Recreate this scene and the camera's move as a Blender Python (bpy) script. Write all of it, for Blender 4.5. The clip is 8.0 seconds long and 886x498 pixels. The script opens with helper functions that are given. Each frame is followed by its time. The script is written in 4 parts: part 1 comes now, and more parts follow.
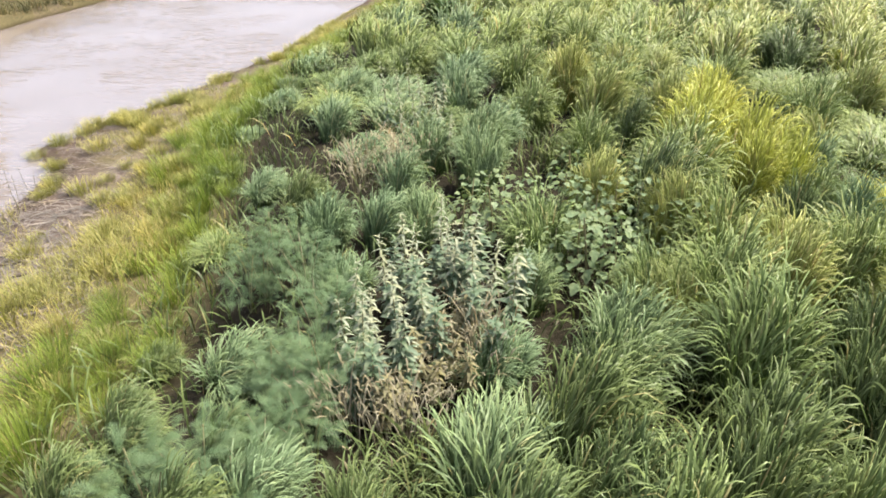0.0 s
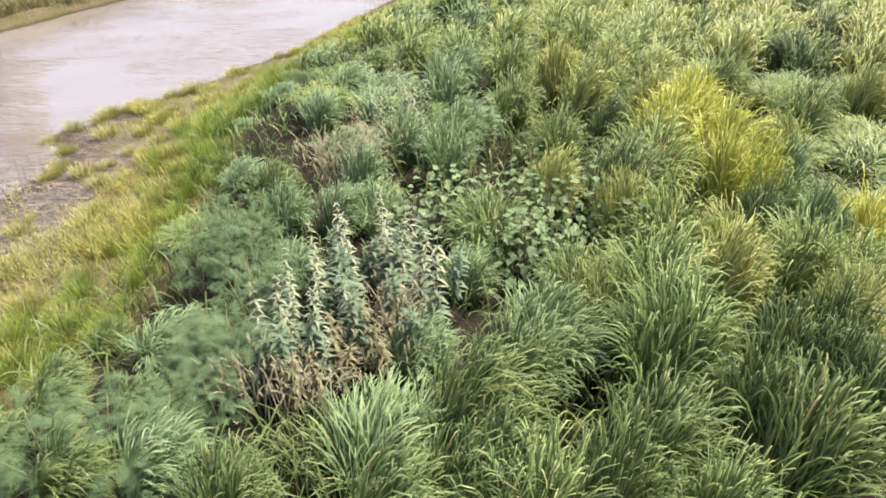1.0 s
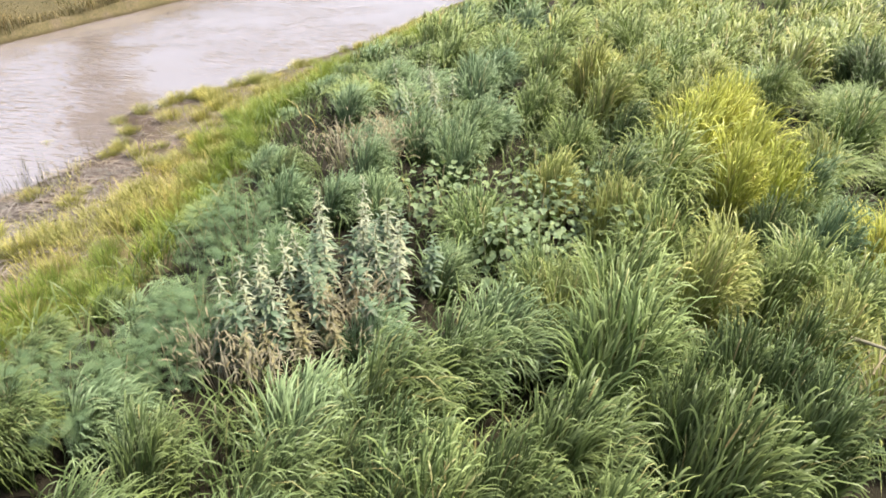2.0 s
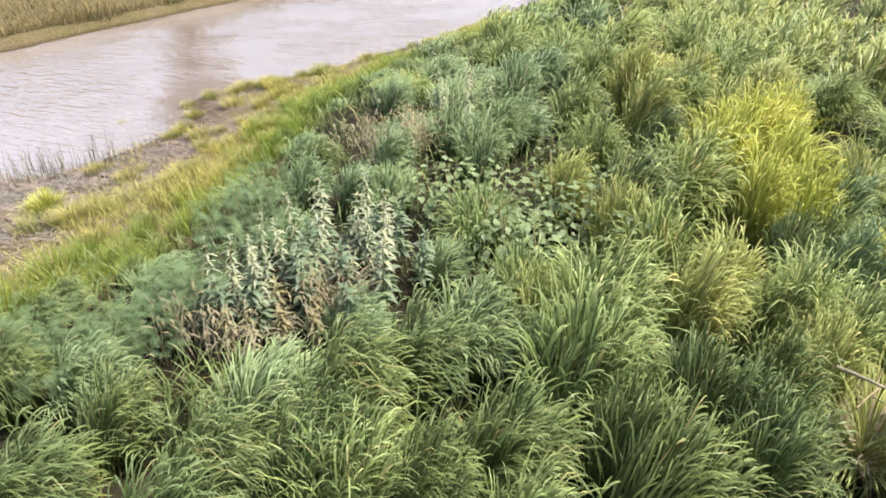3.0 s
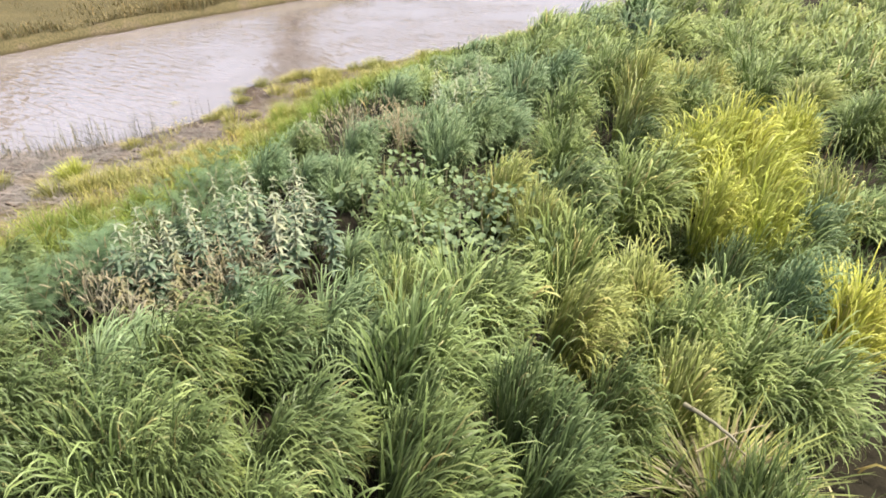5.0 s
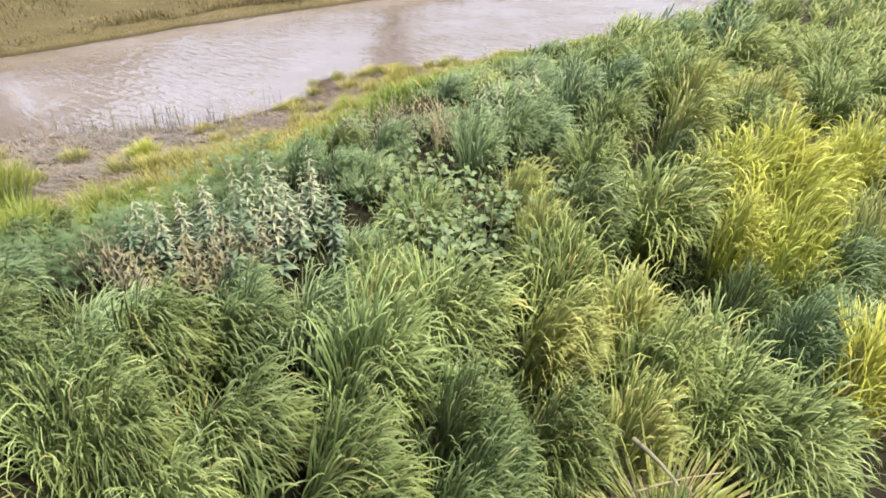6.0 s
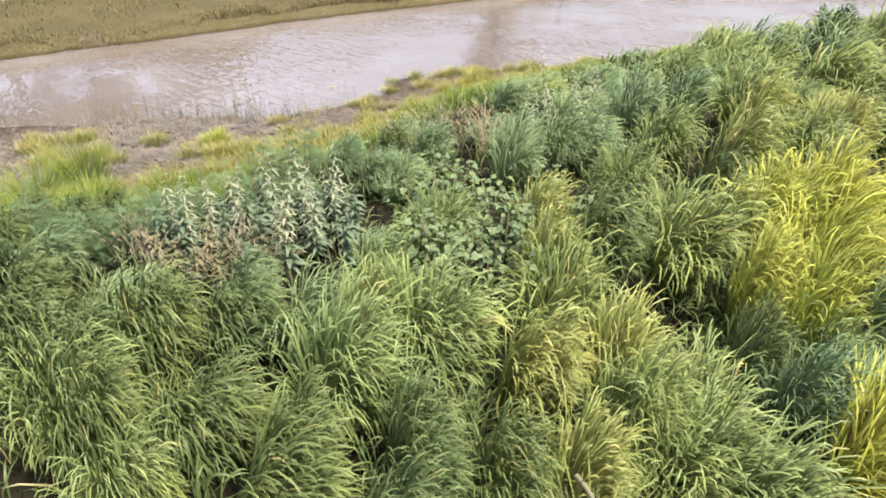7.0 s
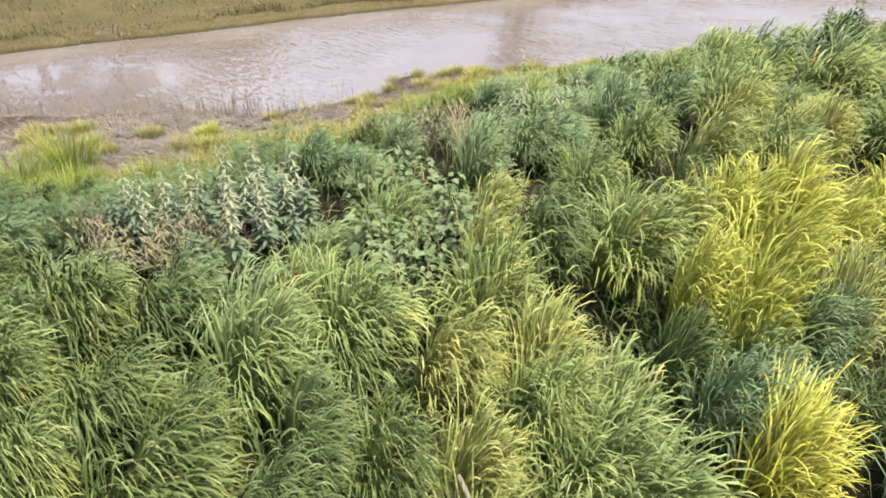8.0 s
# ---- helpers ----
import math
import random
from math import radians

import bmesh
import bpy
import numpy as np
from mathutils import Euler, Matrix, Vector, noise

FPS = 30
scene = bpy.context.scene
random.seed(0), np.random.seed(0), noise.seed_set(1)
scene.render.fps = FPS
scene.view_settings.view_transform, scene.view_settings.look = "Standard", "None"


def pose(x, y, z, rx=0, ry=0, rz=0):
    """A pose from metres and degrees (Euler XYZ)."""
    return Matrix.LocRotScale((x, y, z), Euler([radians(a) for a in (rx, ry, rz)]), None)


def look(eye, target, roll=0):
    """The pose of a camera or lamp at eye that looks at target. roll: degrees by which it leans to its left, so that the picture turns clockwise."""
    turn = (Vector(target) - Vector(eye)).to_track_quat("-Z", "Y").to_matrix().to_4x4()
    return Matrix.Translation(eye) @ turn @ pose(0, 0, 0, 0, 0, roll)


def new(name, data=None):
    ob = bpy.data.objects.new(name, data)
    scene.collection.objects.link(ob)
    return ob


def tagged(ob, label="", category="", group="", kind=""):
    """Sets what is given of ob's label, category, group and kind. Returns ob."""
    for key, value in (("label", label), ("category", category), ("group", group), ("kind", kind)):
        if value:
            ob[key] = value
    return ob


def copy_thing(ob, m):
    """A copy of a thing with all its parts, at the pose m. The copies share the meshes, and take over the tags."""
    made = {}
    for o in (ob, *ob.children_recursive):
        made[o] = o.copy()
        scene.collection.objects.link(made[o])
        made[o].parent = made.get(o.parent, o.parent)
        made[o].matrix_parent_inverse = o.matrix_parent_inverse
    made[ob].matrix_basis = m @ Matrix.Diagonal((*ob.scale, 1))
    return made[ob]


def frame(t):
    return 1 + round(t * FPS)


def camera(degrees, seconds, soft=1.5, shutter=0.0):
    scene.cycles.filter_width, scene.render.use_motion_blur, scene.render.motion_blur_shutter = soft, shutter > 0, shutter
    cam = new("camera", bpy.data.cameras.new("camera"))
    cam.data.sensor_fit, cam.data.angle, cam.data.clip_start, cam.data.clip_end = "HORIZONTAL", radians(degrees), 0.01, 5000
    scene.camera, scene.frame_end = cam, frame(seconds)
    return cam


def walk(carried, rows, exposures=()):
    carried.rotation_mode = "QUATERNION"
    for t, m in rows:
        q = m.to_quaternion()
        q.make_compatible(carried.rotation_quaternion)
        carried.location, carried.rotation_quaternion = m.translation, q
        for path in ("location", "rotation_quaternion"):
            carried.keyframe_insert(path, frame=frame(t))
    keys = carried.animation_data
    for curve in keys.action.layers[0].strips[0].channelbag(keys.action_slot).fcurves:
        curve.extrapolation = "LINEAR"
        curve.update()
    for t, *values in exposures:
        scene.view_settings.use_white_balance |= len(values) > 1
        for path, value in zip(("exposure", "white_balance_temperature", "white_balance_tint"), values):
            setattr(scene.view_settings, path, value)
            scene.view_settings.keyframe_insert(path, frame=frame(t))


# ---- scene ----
cam = camera(68.5, 8.0, soft=1.75)
METRES, EYE, TILT, LEAN, TURN = 5.2, 3.35, 3.0, 2.75, 4.8
SKY, STOPS = 0.118, 1.09
ROWS = [
    (0.0, 0.0, 0.0, 0.0, 1.82, -32.89, -2.81),
    (0.5, 0.07, -0.0069, 0.0041, 3.48, -33.05, -2.69),
    (1.0, 0.1393, -0.0082, 0.0074, 6.16, -33.23, -2.54),
    (1.5, 0.2115, -0.0028, 0.01, 10.11, -33.42, -2.25),
    (3.0, 0.3887, 0.0376, 0.0125, 22.65, -33.94, -1.41),
    (3.5, 0.4425, 0.0577, 0.0135, 25.85, -34.04, -1.17),
    (4.0, 0.4983, 0.0885, 0.0149, 27.98, -34.06, -0.94),
    (4.5, 0.5579, 0.1233, 0.0089, 30.15, -33.98, -0.81),
    (6.0, 0.7012, 0.2475, 0.0028, 42.75, -34.13, -0.01),
    (6.5, 0.7388, 0.2926, 0.0054, 48.59, -34.05, 0.4),
    (7.0, 0.7703, 0.3395, 0.0061, 52.4, -34.01, 0.7),
    (7.5, 0.7996, 0.3835, 0.0024, 53.72, -33.91, 0.69),
    (8.0, 0.8327, 0.4292, -0.0017, 55.4, -33.95, 0.72),
]
walk(cam, [(t, pose(0, 0, EYE, TILT, LEAN, TURN) @ pose(METRES * x, METRES * y, METRES * z, 90 + pitch, roll, yaw)) for t, x, y, z, yaw, pitch, roll in ROWS], exposures=[(0.0, STOPS + 0.05), (4.5, STOPS - 0.02), (8.0, STOPS - 0.16)])

# ---- light and sky ----
SUN_AZ, SUN_EL = -62.0, 60.0          # degrees to the left of +y, degrees up
world = bpy.data.worlds.new("world")
scene.world = world
world.use_nodes = True
wn, wl = world.node_tree.nodes, world.node_tree.links
sky = wn.new("ShaderNodeTexSky")
sky.sky_type = "NISHITA"
sky.sun_disc = False
sky.sun_elevation = radians(SUN_EL)
sky.sun_rotation = radians(-SUN_AZ)
sky.air_density, sky.dust_density, sky.ozone_density = 1.0, 8.0, 1.5
wn["Background"].inputs["Strength"].default_value = SKY
veil = wn.new("ShaderNodeMixRGB")                # thin white cloud over the whole sky
veil.inputs["Fac"].default_value = 0.37
veil.inputs["Color2"].default_value = (6.5, 6.5, 7.9, 1)
wl.new(sky.outputs["Color"], veil.inputs["Color1"])
wl.new(veil.outputs["Color"], wn["Background"].inputs["Color"])
sun_data = bpy.data.lights.new("sun", "SUN")
sun_data.energy, sun_data.angle, sun_data.color = 4.7, radians(8), (1.0, 0.925, 0.80)
sun = new("sun", sun_data)
sun_way = Vector((-math.sin(radians(SUN_AZ)) * math.cos(radians(SUN_EL)), math.cos(radians(SUN_AZ)) * math.cos(radians(SUN_EL)), math.sin(radians(SUN_EL))))
sun.matrix_world = look(sun_way * 40, (0, 0, 0))


# ---- materials ----
def material(name):
    m = bpy.data.materials.new(name)
    m.use_nodes = True
    return m, m.node_tree.nodes, m.node_tree.links, m.node_tree.nodes["Principled BSDF"]


def ramp(nodes, stops, smooth=True):
    r = nodes.new("ShaderNodeValToRGB")
    r.color_ramp.interpolation = "LINEAR" if smooth else "CONSTANT"
    e = r.color_ramp.elements
    while len(e) < len(stops):
        e.new(0.5)
    for i, (p, c) in enumerate(stops):
        e[i].position, e[i].color = p, (*c, 1)
    return r


def tex(nodes, links, kind, scale, detail=4.0, rough=0.6, source="Object"):
    c = nodes.new("ShaderNodeTexCoord")
    n = nodes.new(kind)
    n.inputs["Scale"].default_value = scale
    if kind == "ShaderNodeTexNoise":
        n.inputs["Detail"].default_value, n.inputs["Roughness"].default_value = detail, rough
    links.new(c.outputs[source], n.inputs["Vector"])
    return n


def mixed(nodes, links, mode, a, b, fac):
    m = nodes.new("ShaderNodeMix")
    m.data_type, m.blend_type = "RGBA", mode
    for socket, v in ((m.inputs["Factor"], fac), (m.inputs["A"], a), (m.inputs["B"], b)):
        if isinstance(v, (int, float)):
            socket.default_value = v
        elif isinstance(v, tuple):
            socket.default_value = (*v, 1)
        else:
            links.new(v, socket)
    return m.outputs["Result"]


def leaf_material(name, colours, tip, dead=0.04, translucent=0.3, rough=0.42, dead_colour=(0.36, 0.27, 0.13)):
    """Leaves and blades: each island its own tone, paler tips (in the grasses this also paints the shade low in a
    clump), patches at half a metre, light shining through.
    """
    m, n, l, b = material(name)
    g = n.new("ShaderNodeNewGeometry")
    k = len(colours)
    stops = [((1 - dead) * i / max(1, k - 1) * 0.98, c) for i, c in enumerate(colours)]
    stops += [(1 - dead, dead_colour), (1.0, tuple(0.6 * v for v in dead_colour))]
    r = ramp(n, stops)
    l.new(g.outputs["Random Per Island"], r.inputs["Fac"])
    # foot-to-tip gradient: pale tips, and inner shade painted as a darker foot
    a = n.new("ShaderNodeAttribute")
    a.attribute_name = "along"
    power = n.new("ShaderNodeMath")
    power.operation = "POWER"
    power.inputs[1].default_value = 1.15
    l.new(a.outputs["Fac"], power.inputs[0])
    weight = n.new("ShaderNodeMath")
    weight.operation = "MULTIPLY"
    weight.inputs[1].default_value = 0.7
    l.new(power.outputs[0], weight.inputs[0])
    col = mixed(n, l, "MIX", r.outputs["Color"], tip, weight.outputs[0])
    patch = tex(n, l, "ShaderNodeTexNoise", 2.3, 3.0, 0.5)
    pr = ramp(n, [(0.32, (0.72, 0.78, 0.76)), (0.5, (1.0, 1.0, 1.0)), (0.68, (1.2, 1.12, 0.86))])
    l.new(patch.outputs["Fac"], pr.inputs["Fac"])
    col = mixed(n, l, "MULTIPLY", col, pr.outputs["Color"], 0.85)
    ob = n.new("ShaderNodeObjectInfo")
    orr = ramp(n, [(0.0, (0.84, 0.9, 0.9)), (0.5, (1.0, 1.0, 1.0)), (1.0, (1.15, 1.08, 0.88))])
    l.new(ob.outputs["Random"], orr.inputs["Fac"])
    col = mixed(n, l, "MULTIPLY", col, orr.outputs["Color"], 0.7)
    l.new(col, b.inputs["Base Color"])
    b.inputs["Roughness"].default_value = rough
    b.inputs["Specular IOR Level"].default_value = 0.17
    t = n.new("ShaderNodeBsdfTranslucent")
    glow = mixed(n, l, "MULTIPLY", col, (1.1, 1.2, 0.7), 1.0)
    l.new(glow, t.inputs["Color"])
    s = n.new("ShaderNodeMixShader")
    s.inputs["Fac"].default_value = translucent
    l.new(b.outputs["BSDF"], s.inputs[1])
    l.new(t.outputs["BSDF"], s.inputs[2])
    l.new(s.outputs["Shader"], n["Material Output"].inputs["Surface"])
    return m


# dark ramps against pale tips carry the shade inside the clumps as colour
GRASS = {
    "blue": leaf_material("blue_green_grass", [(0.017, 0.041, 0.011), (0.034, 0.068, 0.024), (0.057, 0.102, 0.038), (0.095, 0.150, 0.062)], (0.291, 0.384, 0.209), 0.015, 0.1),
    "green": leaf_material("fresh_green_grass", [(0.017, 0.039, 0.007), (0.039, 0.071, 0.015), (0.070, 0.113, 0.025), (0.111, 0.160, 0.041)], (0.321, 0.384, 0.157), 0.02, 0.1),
    # darker copy of the green: shade within the near clumps is in its colour
    "deep": leaf_material("deep_shaded_green_grass", [(0.009, 0.022, 0.005), (0.019, 0.038, 0.008), (0.035, 0.060, 0.015), (0.057, 0.090, 0.026)], (0.178, 0.230, 0.096), 0.02, 0.1),
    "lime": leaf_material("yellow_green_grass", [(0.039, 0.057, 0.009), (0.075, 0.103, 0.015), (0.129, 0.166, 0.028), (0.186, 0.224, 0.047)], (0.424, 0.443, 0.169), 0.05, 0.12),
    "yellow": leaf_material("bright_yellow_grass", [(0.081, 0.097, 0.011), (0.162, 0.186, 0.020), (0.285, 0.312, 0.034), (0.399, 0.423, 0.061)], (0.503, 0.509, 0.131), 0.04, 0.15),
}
STRAW = leaf_material("dry_straw", [(0.120, 0.106, 0.064), (0.185, 0.165, 0.110), (0.265, 0.240, 0.172)], (0.320, 0.292, 0.220), 0.04, 0.15, 0.7)
SHORT = leaf_material("short_shore_grass", [(0.085, 0.092, 0.022), (0.19, 0.195, 0.052), (0.33, 0.315, 0.11)], (0.38, 0.36, 0.145), 0.16, 0.25)
VERGE = leaf_material("bright_verge_grass", [(0.026, 0.054, 0.008), (0.080, 0.138, 0.019), (0.165, 0.232, 0.036)], (0.28, 0.335, 0.080), 0.05, 0.28)
BANK = leaf_material("far_bank_grass", [(0.052, 0.047, 0.020), (0.088, 0.078, 0.037), (0.140, 0.120, 0.066)], (0.168, 0.146, 0.088), 0.1, 0.15, 0.6, (0.28, 0.2, 0.1))
GREYGREEN = leaf_material("grey_green_bank_grass", [(0.042, 0.045, 0.017), (0.070, 0.072, 0.030), (0.106, 0.106, 0.050)], (0.138, 0.134, 0.070), 0.12, 0.15, 0.6)
SPIKE = leaf_material("pale_leaf", [(0.12, 0.150, 0.090), (0.19, 0.220, 0.145), (0.28, 0.300, 0.210)], (0.38, 0.39, 0.290), 0.06, 0.2, 0.6)
SPIKE_LOW = leaf_material("grey_green_leaf", [(0.05, 0.095, 0.05), (0.085, 0.14, 0.08), (0.13, 0.19, 0.12)], (0.22, 0.25, 0.18), 0.05, 0.2, 0.6)
FEATHER = leaf_material("feathery_leaf", [(0.055, 0.105, 0.042), (0.095, 0.155, 0.070), (0.145, 0.210, 0.110)], (0.22, 0.28, 0.17), 0.02, 0.25, 0.6)
WITHERED = leaf_material("withered_leaf", [(0.075, 0.085, 0.032), (0.140, 0.136, 0.062), (0.240, 0.216, 0.120)], (0.28, 0.26, 0.16), 0.12, 0.15, 0.7)
BROADLEAF = leaf_material("broad_leaf", [(0.10, 0.155, 0.075), (0.155, 0.215, 0.11), (0.24, 0.30, 0.155)], (0.28, 0.33, 0.19), 0.04, 0.25, 0.45)
STEM = leaf_material("plant_stem", [(0.13, 0.14, 0.06), (0.20, 0.18, 0.10)], (0.27, 0.25, 0.16), 0.1, 0.0, 0.6)
REED = leaf_material("water_reed", [(0.07, 0.07, 0.035), (0.11, 0.10, 0.06)], (0.16, 0.15, 0.08), 0.2, 0.15, 0.6)
LITTER = leaf_material("grey_reed_litter", [(0.05, 0.043, 0.039), (0.125, 0.108, 0.098), (0.25, 0.22, 0.20)], (0.25, 0.22, 0.20), 0.1, 0.0, 0.8, (0.2, 0.165, 0.13))
BARK = leaf_material("tree_bark", [(0.07, 0.055, 0.04), (0.11, 0.085, 0.065)], (0.12, 0.09, 0.07), 0.1, 0.0, 0.85)
CROWN = leaf_material("tree_leaf", [(0.19, 0.145, 0.085), (0.26, 0.20, 0.125), (0.33, 0.26, 0.17)], (0.34, 0.27, 0.18), 0.1, 0.2, 0.6)
BUSHLEAF = leaf_material("bush_leaf", [(0.03, 0.065, 0.02), (0.05, 0.095, 0.03), (0.08, 0.135, 0.045)], (0.10, 0.15, 0.05), 0.03, 0.2, 0.5)


def ground_material():
    m, n, l, b = material("bank_soil")
    a = n.new("ShaderNodeAttribute")
    a.attribute_name = "bare"
    big = tex(n, l, "ShaderNodeTexNoise", 1.3, 6.0, 0.62)
    fine = tex(n, l, "ShaderNodeTexNoise", 22.0, 6.0, 0.7)
    mud = ramp(n, [(0.3, (0.055, 0.043, 0.036)), (0.5, (0.125, 0.098, 0.082)), (0.72, (0.22, 0.175, 0.147))])
    l.new(fine.outputs["Fac"], mud.inputs["Fac"])
    moss = ramp(n, [(0.3, (0.06, 0.056, 0.026)), (0.5, (0.115, 0.10, 0.048)), (0.7, (0.19, 0.155, 0.085))])
    l.new(fine.outputs["Fac"], moss.inputs["Fac"])
    add = n.new("ShaderNodeMath")
    add.operation = "ADD"
    l.new(a.outputs["Fac"], add.inputs[0])
    l.new(big.outputs["Fac"], add.inputs[1])
    edge = ramp(n, [(0.78, (0, 0, 0)), (1.0, (1, 1, 1))])
    l.new(add.outputs[0], edge.inputs["Fac"])
    col = mixed(n, l, "MIX", moss.outputs["Color"], mud.outputs["Color"], edge.outputs["Color"])
    # dark soil, taken near black to carry the shade between the clumps
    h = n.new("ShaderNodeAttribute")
    h.attribute_name = "soil_darkening"
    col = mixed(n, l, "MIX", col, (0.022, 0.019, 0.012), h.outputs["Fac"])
    place = n.new("ShaderNodeNewGeometry")
    split = n.new("ShaderNodeSeparateXYZ")
    l.new(place.outputs["Position"], split.inputs[0])
    # darker towards the waterline: wet mud, plus the far bank's undercut shade painted in
    damp_undercut = ramp(n, [(0.0, (0.42, 0.39, 0.36)), (0.03, (0.62, 0.60, 0.58)), (0.10, (1, 1, 1))])
    l.new(split.outputs["Z"], damp_undercut.inputs["Fac"])
    col = mixed(n, l, "MULTIPLY", col, damp_undercut.outputs["Color"], 1.0)
    tint = ramp(n, [(0.35, (0.8, 0.8, 0.8)), (0.65, (1.15, 1.12, 1.08))])
    l.new(big.outputs["Fac"], tint.inputs["Fac"])
    l.new(mixed(n, l, "MULTIPLY", col, tint.outputs["Color"], 0.8), b.inputs["Base Color"])
    b.inputs["Roughness"].default_value = 0.9
    b.inputs["Specular IOR Level"].default_value = 0.12
    bump = n.new("ShaderNodeBump")
    bump.inputs["Strength"].default_value, bump.inputs["Distance"].default_value = 0.7, 0.03
    l.new(fine.outputs["Fac"], bump.inputs["Height"])
    l.new(bump.outputs["Normal"], b.inputs["Normal"])
    return m


def water_material():
    m, n, l, b = material("silty_river_water")
    cloud = tex(n, l, "ShaderNodeTexNoise", 0.35, 4.0, 0.55)
    silt = ramp(n, [(0.35, (0.150, 0.126, 0.112)), (0.65, (0.200, 0.182, 0.186))])
    l.new(cloud.outputs["Fac"], silt.inputs["Fac"])
    l.new(silt.outputs["Color"], b.inputs["Base Color"])
    b.inputs["Roughness"].default_value = 0.06
    b.inputs["IOR"].default_value = 3.0
    c = n.new("ShaderNodeTexCoord")
    mp = n.new("ShaderNodeMapping")
    mp.inputs["Rotation"].default_value = (0, 0, radians(-25))
    mp.inputs["Scale"].default_value = (0.8, 2.6, 1.0)
    l.new(c.outputs["Object"], mp.inputs["Vector"])
    wave = n.new("ShaderNodeTexNoise")
    wave.inputs["Scale"].default_value, wave.inputs["Detail"].default_value = 3.3, 1.2
    wave.inputs["Distortion"].default_value = 0.6
    l.new(mp.outputs["Vector"], wave.inputs["Vector"])
    calm = tex(n, l, "ShaderNodeTexNoise", 0.28, 2.0, 0.5)
    gust = ramp(n, [(0.40, (0.08, 0.08, 0.08)), (0.58, (1, 1, 1))])
    l.new(calm.outputs["Fac"], gust.inputs["Fac"])
    lift = n.new("ShaderNodeMath")
    lift.operation = "MULTIPLY"
    l.new(wave.outputs["Fac"], lift.inputs[0])
    l.new(gust.outputs["Color"], lift.inputs[1])
    bump = n.new("ShaderNodeBump")
    bump.inputs["Strength"].default_value, bump.inputs["Distance"].default_value = 0.9, 0.048
    l.new(lift.outputs[0], bump.inputs["Height"])
    l.new(bump.outputs["Normal"], b.inputs["Normal"])
    return m


# ---- plan of the bank ----
SHORE = ((-60, -12.0), (-6, -9.6), (1.5, -7.55), (2.3, -7.15), (3.0, -6.8), (4.0, -6.4), (4.6, -6.0), (5.1, -5.72), (5.9, -5.7), (7.2, -6.05), (7.9, -6.65), (8.9, -6.55), (9.8, -6.1), (10.6, -5.75), (12.0, -5.6), (14.0, -5.1), (19.0, -4.9), (30, -4.2), (120, 6.0))
EDGE = ((-60, -6.5), (-4, -3.9), (1.4, -3.2), (2.2, -2.9), (3.0, -2.7), (4.0, -2.8), (5.0, -3.0), (6.5, -3.55), (8.0, -4.0), (10.0, -4.1), (12.0, -3.9), (15.0, -3.7), (30, -3.2), (120, 8.0))
FAR = ((-60, -13.0), (1.7, -12.2), (5.0, -12.35), (8.0, -12.8), (15.0, -12.85), (20.0, -12.6), (30, -12.2), (120, -4.0))


def line(plan, y):
    return np.interp(y, [p[0] for p in plan], [p[1] for p in plan])


def wobble(x, y, seed):
    """Smooth uneven relief between -1 and 1."""
    r = np.random.RandomState(seed)
    s = 0
    for k in range(6):
        a, f, p = r.uniform(0, 6.28), 0.5 * 1.6 ** k, r.uniform(0, 6.28)
        s = s + np.sin((x * np.cos(a) + y * np.sin(a)) * f + p + 1.3 * np.sin(0.7 * f * (y * np.cos(a) - x * np.sin(a)))) / 1.35 ** k
    return s / 3.2


def step(v):
    v = np.clip(v, 0, 1)
    return v * v * (3 - 2 * v)


def height(x, y):
    """The ground: river bed, low muddy shore, bank and meadow; the far bank beyond the water (water level 0)."""
    x, y = np.asarray(x, float), np.asarray(y, float)
    s, e, f = line(SHORE, y) + 0.16 * wobble(x * 2, y * 2, 3), line(EDGE, y), line(FAR, y) + 0.12 * wobble(x * 2, y * 2, 4)
    d = (x - s) / (e - s)
    near = np.where(d < 0, 0.22 * np.maximum(x - s, -3), 0.30 * np.clip(d, 0, 1) ** 1.2)
    near = near + 0.38 * step((x - e + 0.2) / 1.5)
    near = near + 0.30 * np.exp(-(((x - 0.7) / 2.6) ** 2 + ((y - 8.2) / 3.4) ** 2)) * step((x - e) / 2)
    near = near - 0.20 * np.exp(-(((x - 2.6) / 0.7) ** 2 + ((y - 4.9) / 0.9) ** 2))
    near = near + (0.035 + 0.03 * step(d)) * wobble(x * 3, y * 3, 5) * step(d * 3 + 0.3)
    near = near + 0.17 * np.exp(-(((x - -6.78) / 0.16) ** 2 + ((y - 6.55) / 0.34) ** 2))
    w = f - x
    far = np.where(w < 0, -0.35 + 0.0 * w, 0.27 + 0.04 * np.clip(w, 0, 8) + 0.07 * wobble(x * 2, y * 2, 6))
    far = np.where((w > -0.12) & (w < 0.1), -0.35 + 0.63 * step((w + 0.12) / 0.22), far)
    mid = (s + f) / 2
    return np.where(x > mid, near, np.maximum(far, -0.6))


# ---- mesh helpers ----
def grid_mesh(name, xs, ys, zf):
    X, Y = np.meshgrid(xs, ys)
    Z = zf(X, Y)
    nx, ny = len(xs), len(ys)
    co = np.stack([X, Y, Z], -1).reshape(-1, 3)
    i = (np.arange(ny - 1)[:, None] * nx + np.arange(nx - 1)[None, :]).reshape(-1)
    return array_mesh(name, co, [np.stack([i, i + 1, i + 1 + nx, i + nx], -1)])


